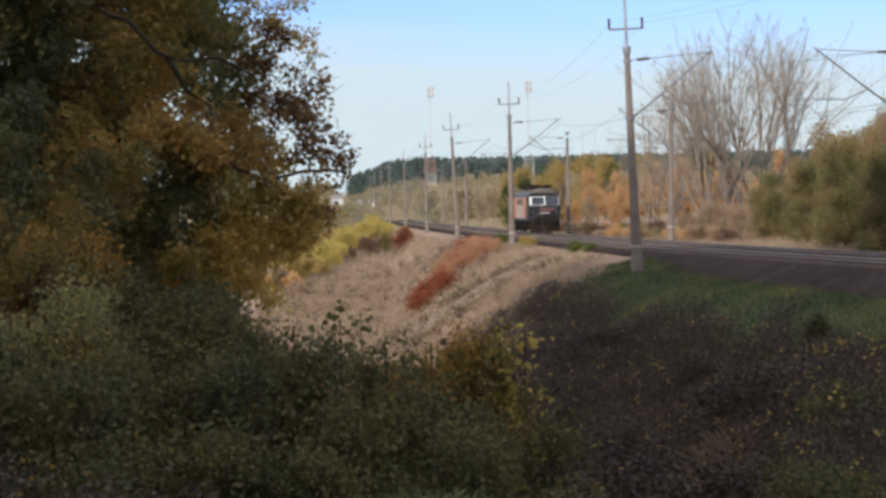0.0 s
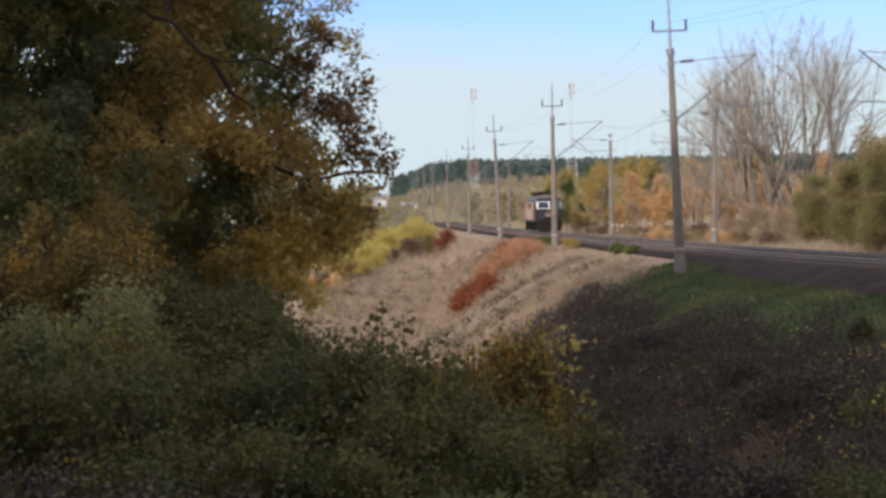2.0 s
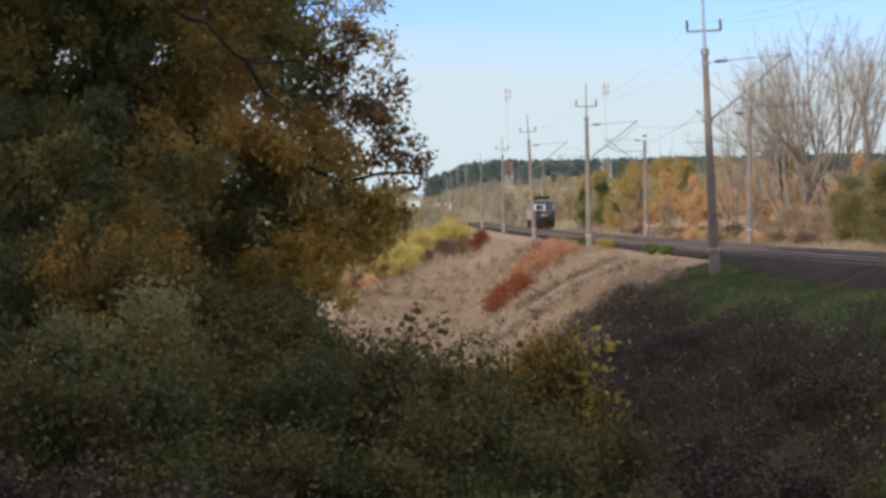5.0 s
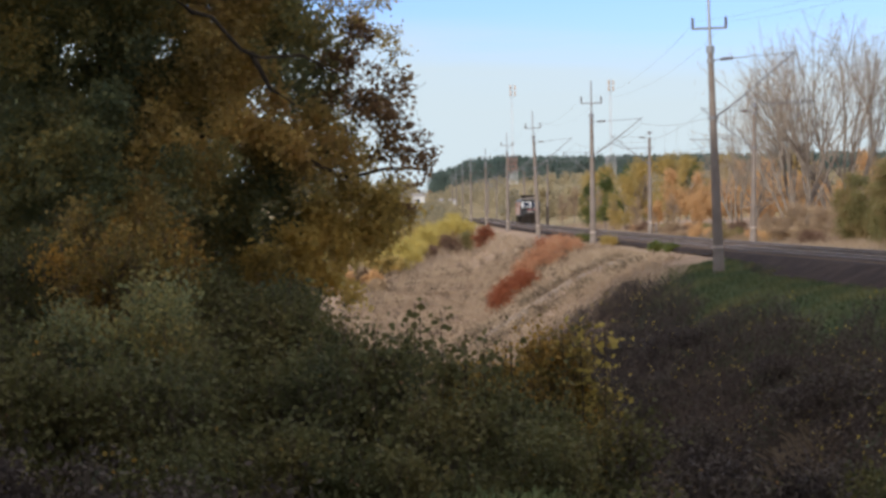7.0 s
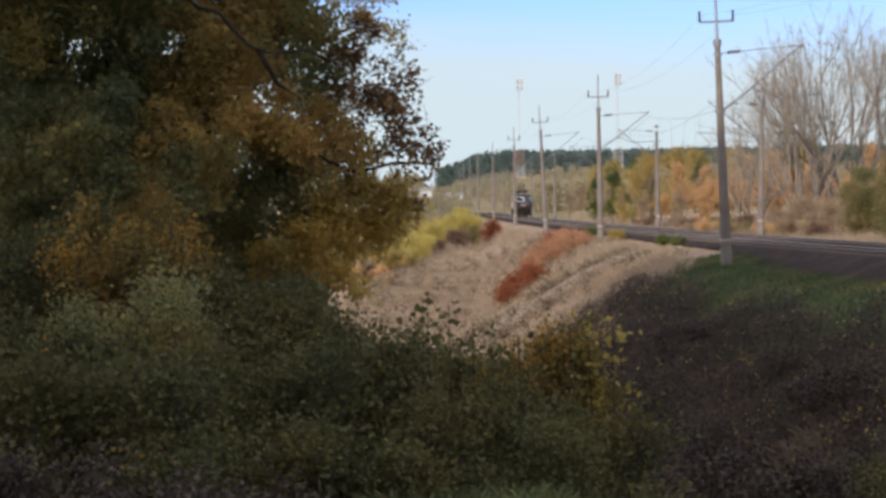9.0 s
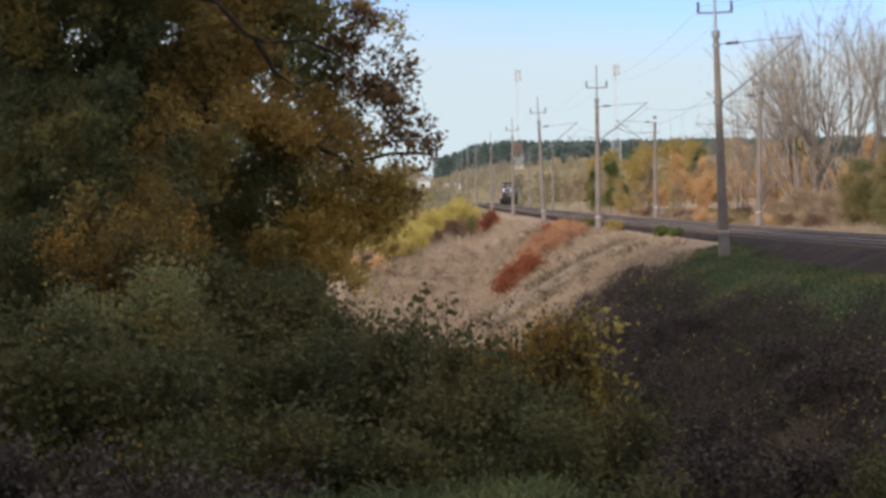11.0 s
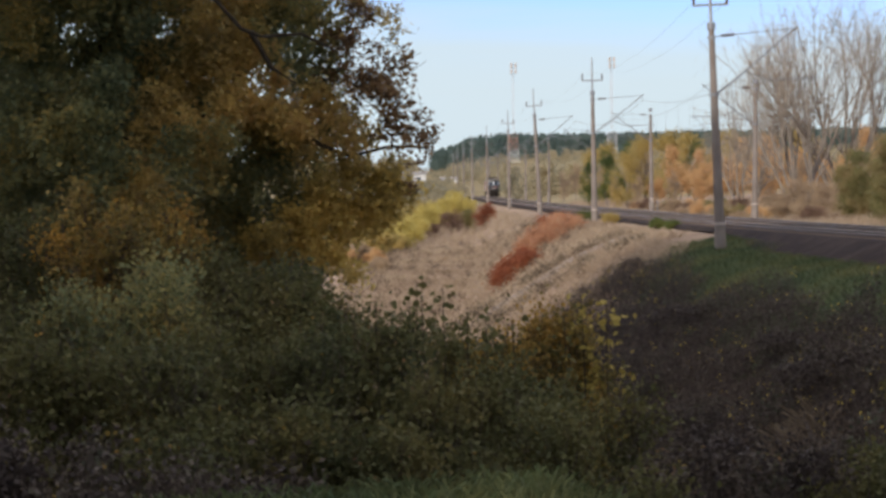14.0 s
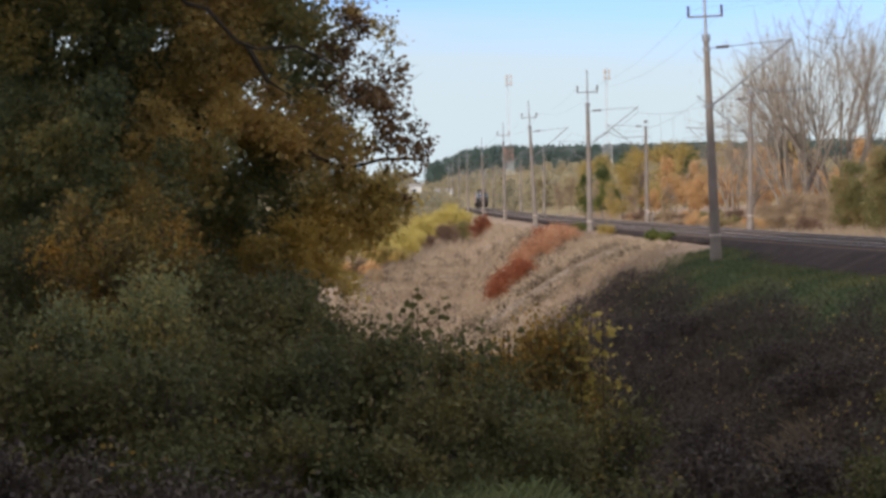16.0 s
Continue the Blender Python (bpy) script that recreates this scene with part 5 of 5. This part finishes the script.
oak = thing("oak", "large oak with green, ochre and brown autumn leaves", "tree")
rg = np.random.default_rng(31)
base = Vector((-5.6, 26.5, ground_z(-5.6, 26.5) - 0.3))
g = Solid()
fork = Vector((-5.4, 26.3, 3.2))
g.tube([base, base.lerp(fork, 0.35) + Vector((0.1, 0, 0)), base.lerp(fork, 0.7), fork, Vector((-5.5, 26.2, 5.5)), Vector((-5.2, 26, 8.0))], [0.42, 0.33, 0.29, 0.27, 0.2, 0.1], 12)
part("trunk", g.mesh("trunk", "bark"), oak)
BOUGHS = [[(-5.45, 26.3, 4.2), (-4.9, 25.0, 4.95), (-4.4, 24.3, 4.92), (-4.0, 24.0, 4.62), (-3.75, 23.9, 4.55), (-3.4, 23.9, 4.15), (-3.15, 23.9, 4.05), (-2.7, 24.2, 4.1), (-2.3, 24.6, 3.9)],
         [(-5.4, 26.3, 3.0), (-4.4, 25.6, 3.2), (-3.2, 25.0, 3.05), (-2.55, 24.9, 2.75), (-2.2, 24.9, 2.6), (-1.7, 24.9, 2.72), (-1.2, 25.0, 2.7)],
         [(-3.35, 24.4, 4.15), (-3.1, 24.3, 3.7), (-2.8, 24.3, 3.5)],
         [(-5.45, 26.2, 5.2), (-4.5, 25.6, 6.2), (-3.3, 25.2, 6.3), (-2.2, 25.0, 5.6), (-1.7, 25, 4.9)],
         [(-5.5, 26.3, 3.6), (-6.3, 25.8, 4.4), (-6.9, 25.2, 4.6)],
         [(-5.5, 26.4, 2.2), (-4.9, 25.6, 2.0), (-4.3, 25.2, 1.6)]]
for pth in BOUGHS:
    g = Solid()
    k = len(pth)
    g.tube(pth, [0.034 * (1 - 0.8 * i / (k - 1)) + 0.008 for i in range(k)], 7)
    part("limb", g.mesh("limb", "bark"), oak)
GREEN = [spray(-2.65, 1.75, 0.45, 0.8, 26), spray(-2.95, 1.3, 0.5, 0.8, 26.2), spray(-2.5, 4.3, 0.4), spray(-3.3, 2.85, 0.5), spray(-3.45, 2.6, 0.45, 0.8, 26), spray(-5.5, 4.0, 0.7, 0.8, 26), spray(-3.9, 4.25, 0.55, 0.8, 26), spray(-2.9, 2.7, 0.4, 0.8, 25.8), spray(-4.6, 4.1, 0.6, 0.8, 26.4),
         spray(-5.2, 3.2, 1.3), spray(-5.6, 4.4, 1.1), spray(-3.1, 4.35, 0.7), spray(-2.65, 3.9, 0.5), spray(-3.7, 2.5, 0.7, 0.8, 25.6), spray(-5.4, 1.9, 1.0, 0.8, 25.4), spray(-4.6, 5.0, 0.9), spray(-5.2, 5.8, 1.5), spray(-6.6, 2.6, 1.2), spray(-7.2, 4.0, 1.4),
         spray(-7.6, 1.6, 1.2), spray(-6.8, 5.8, 1.5), spray(-3.9, 1.7, 0.7, 0.8, 26), spray(-3.0, 2.2, 0.5, 0.8, 26), spray(-2.45, 3.0, 0.4, 0.8, 25.5), spray(-3.5, 5.7, 0.9), spray(-6.2, 0.6, 0.9, 0.8, 24.8), spray(-4.5, 1.9, 0.7, 0.8, 25.8), spray(-3.6, 2.0, 0.6, 0.8, 26.2), spray(-2.8, 2.5, 0.45, 0.8, 26), spray(-5.9, 5.1, 1.0, 0.8, 25.6), spray(-4.2, 5.5, 0.9), spray(-6.7, 4.7, 1.0, 0.8, 25.6), spray(-4.9, 4.2, 0.9, 0.8, 25.8), spray(-7.8, 5.2, 1.2), spray(-5.0, 3.6, 0.8, 0.8, 26), spray(-6.4, 3.6, 0.9, 0.8, 25.8), spray(-4.0, 4.4, 0.8, 0.8, 26.2), spray(-3.4, 4.9, 0.8, 0.8, 26.2), spray(-3.0, 3.6, 0.6, 0.8, 26.2), spray(-4.9, 4.6, 0.7, 0.8, 23.8), spray(-5.3, 3.4, 0.8, 0.8, 23.8), spray(-4.6, 5.3, 0.8, 0.8, 24), spray(-5.2, 2.4, 0.7, 0.8, 23.8), spray(-6.2, 4.2, 0.8, 0.8, 23.8), spray(-6.0, 5.2, 0.8, 0.8, 23.8), spray(-3.9, 2.7, 0.5, 0.8, 24)]
p = clustered(rg, in_blobs(rg, broken(GREEN, rg, 9), 9900, 0.0), 13, 0.10)
part("crown", leaf_mesh("crown", p, 0.074, "oak", rg, 0.3), oak, kind="stuff")
BACK = [spray(-4.75, 4.8, 0.65, 0.8, 26.8), spray(-3.3, 4.3, 0.55, 0.8, 26.6), spray(-4.25, 3.45, 0.55, 0.8, 26.8), spray(-5.6, 4.7, 0.6, 0.8, 26.8), spray(-3.8, 5.0, 0.5, 0.8, 26.8)]
rb = np.random.default_rng(77)
p = clustered(rb, in_blobs(rb, broken(BACK, rb, 9), 900, 0.0), 13, 0.10)
part("inner_crown", leaf_mesh("inner_crown", p, 0.074, "oak", rb, 0.3), oak, "green inner leaves", kind="stuff")
OCHRE = [spray(-4.3, 3.9, 0.9), spray(-3.6, 3.7, 0.8), spray(-3.2, 3.15, 0.75), spray(-2.75, 3.2, 0.55), spray(-4.2, 3.0, 0.7, 0.8, 24.4), spray(-4.9, 2.4, 0.5, 0.8, 24.2), spray(-5.0, 1.3, 0.8, 0.8, 24), spray(-4.3, 0.9, 0.5, 0.8, 23.8), spray(-3.6, 4.7, 0.6), spray(-3.3, 5.5, 0.6), spray(-2.2, 2.75, 0.4), spray(-5.0, 1.95, 0.6, 1.2, 24), spray(-4.7, 0.8, 0.5, 1.2, 23.8), spray(-5.4, 0.7, 0.55, 1.2, 23.8)]
p = clustered(rg, in_blobs(rg, broken(OCHRE, rg, 9), 3000, 0.0), 13, 0.10)
part("ochre_crown", leaf_mesh("ochre_crown", p, 0.074, "oak_ochre", rg, 0.3), oak, "ochre autumn leaves", kind="stuff")
BROWN = [spray(-2.25, 4.1, 0.4), spray(-2.3, 3.65, 0.35), spray(-2.05, 4.45, 0.3), spray(-1.75, 3.45, 0.42), spray(-1.62, 2.95, 0.42), spray(-1.35, 2.85, 0.28), spray(-1.12, 2.72, 0.15), spray(-1.7, 3.85, 0.35), spray(-2.0, 3.5, 0.5), spray(-1.5, 3.25, 0.3), spray(-1.5, 4.05, 0.2, 0.5), spray(-1.35, 2.5, 0.13), spray(-1.25, 3.15, 0.16), spray(-1.45, 3.6, 0.15), spray(-1.42, 2.2, 0.14)]
p = clustered(rg, in_blobs(rg, BROWN, 152, 0.1), 16, 0.055)
part("brown_crown", leaf_mesh("brown_crown", p, 0.076, "oak_brown", rg, 0.3), oak, "browned outer leaves", kind="stuff")
THIN = [spray(-2.7, 5.3, 0.55), spray(-2.4, 4.9, 0.4), spray(-2.1, 4.6, 0.4), spray(-1.8, 4.95, 0.35), spray(-2.2, 5.2, 0.4), spray(-1.75, 4.4, 0.25), spray(-1.65, 4.15, 0.2)]
p = clustered(rg, in_blobs(rg, THIN, 190, 0.0), 11, 0.05)
part("thin_sprays", leaf_mesh("thin_sprays", p, 0.055, "oak_ochre", rg, 0.3), oak, "thin reddish outer sprays", kind="stuff")
q = in_blobs(rg, BROWN + THIN, 420, 0.0)
part("twig_spray", twig_mesh("twig_spray", q - np.array([[0.15, 0, 0]]), rg.normal(size=(420, 3)) * 0.5 + np.array([[0.9, 0, 0.1]]), 0.3, 0.005, "bark", rg), oak, kind="stuff")
GOLD = [spray(-1.85, 2.0, 0.34, 0.9), spray(-2.1, 1.65, 0.4, 0.9), spray(-2.4, 1.3, 0.4, 0.9), spray(-2.45, 2.15, 0.6, 0.7), spray(-1.9, 2.4, 0.45, 0.7), spray(-3.1, 1.6, 0.65, 0.7), spray(-1.65, 2.2, 0.3, 0.7), spray(-2.75, 1.85, 0.5, 0.7)]
p = clustered(rg, in_blobs(rg, broken(GOLD, rg, 8), 720, 0.0), 13, 0.08)
part("yellow_crown", leaf_mesh("yellow_crown", p, 0.074, "oak_yellow", rg, 0.3), oak, "yellowed lower leaves", kind="stuff")
# slim trees behind the bushes
for i, (x, y, h, lean) in enumerate(((-4.15, 27.5, 6, 0.02), (-4.55, 28.5, 7, -0.03))):
    rg = np.random.default_rng(300 + i)
    z = ground_z(x, y)
    t = thing("slim_tree", "slim dark-leaved young tree in the ravine", "tree", pose(x, y, z), "young trees in the ravine")
    g = Solid()
    tips = []
    branching(g, (0, 0, -0.3), (lean, 0, 1), h, 0.09, rg, 1, 0.6, tips, 0.2, 7, 4)
    part("trunk", g.mesh("trunk", "bark"), t)
    bl = [(rg.uniform(-1.0, 1.0), rg.uniform(-0.8, 0.8), h * rg.uniform(0.55, 1.1), 0.7, 0.7, 0.6) for _ in range(12)]
    part("crown", leaf_mesh("crown", clustered(rg, in_blobs(rg, bl, 1800, 0.2), 4, 0.08), 0.095, "bush_green", rg), t, kind="stuff")

under = leafy_tree("understory_tree", "dark leafy tree at the back of the ravine", 12.0, 3.2, "bush_green", 341, 22000, 0.14, "bark", group="trees at the back of the ravine")
for i, (x, y, s) in enumerate(((-6.9, 33.5, 1.0), (-7.8, 31, 1.1), (-6.4, 36.5, 0.85), (-9.6, 34, 1.15), (-6.6, 38, 1.0), (-11.5, 38, 1.2), (-4.8, 32.0, 0.62), (-8.6, 42, 1.1), (-13, 45, 1.3))):
    m = pose(x, y, ground_z(x, y), 0, 0, i * 51)
    o = copy_thing(under, m) if i else under
    o.matrix_basis = m
    o.scale = (s, s, s)

# tall trees beside and behind the camera, which keep the ravine in the shade
tall = leafy_tree("tall_tree", "tall dense leafy tree beside the ravine", 33.0, 9.0, "far_green", 330, 26000, 1.2, "bark", group="tall trees beside the ravine")
for i, (x, y) in enumerate(((-29.5, -2), (-20, 0.5), (-40, -6), (-36, -16), (-33, -27), (-31, -40), (-23, -13), (-16, -22), (-25, -31), (-8, -30), (-14, -42), (1, -40), (11, -47), (21, -53), (31, -58))):
    m = pose(x, y, ground_z(x, y), 0, 0, i * 67)
    if i:
        copy_thing(tall, m)
    else:
        tall.matrix_basis = m

# sleepers last: single ones where the line passes nearest, the rest joined
g = Solid()
g.box((0, 0, -0.19), (2.5, 0.24, 0.16), bevel=0.03)
one = g.mesh("sleeper", "sleeper")
for track, mid in tracks:
    for i in range(150):
        y = 60 + i * 0.62
        part("sleeper", one, track, m=pose(line(y) + mid, y, grade(y) - 0.005, 0, 0, 4.2))
    g = Solid()
    for i in range(1, 460):
        y = 60 + 150 * 0.62 + i * 0.62
        g.box((line(y) + mid, y, grade(y) - 0.19), (2.5, 0.24, 0.16))
    part("far_sleepers", g.mesh("far_sleepers", "sleeper"), track, kind="stuff")


def motions():
    walk(cam, [(t, aim(*a)) for t, *a in AIM], [(0.0, 0.0, 6600, 10), (16.0, 0.0, 6600, 10)])
    rows = []
    for i in range(17):
        y = 191.0 + 18.35 * i + 0.095 * i * i
        rows.append((float(i), pose(line(y) + 3.8, y, grade(y + 8), 0, 0, math.degrees(math.atan(0.0764105 - 0.0000416 * (y + 8))))))
    walk(train, rows)


motions()
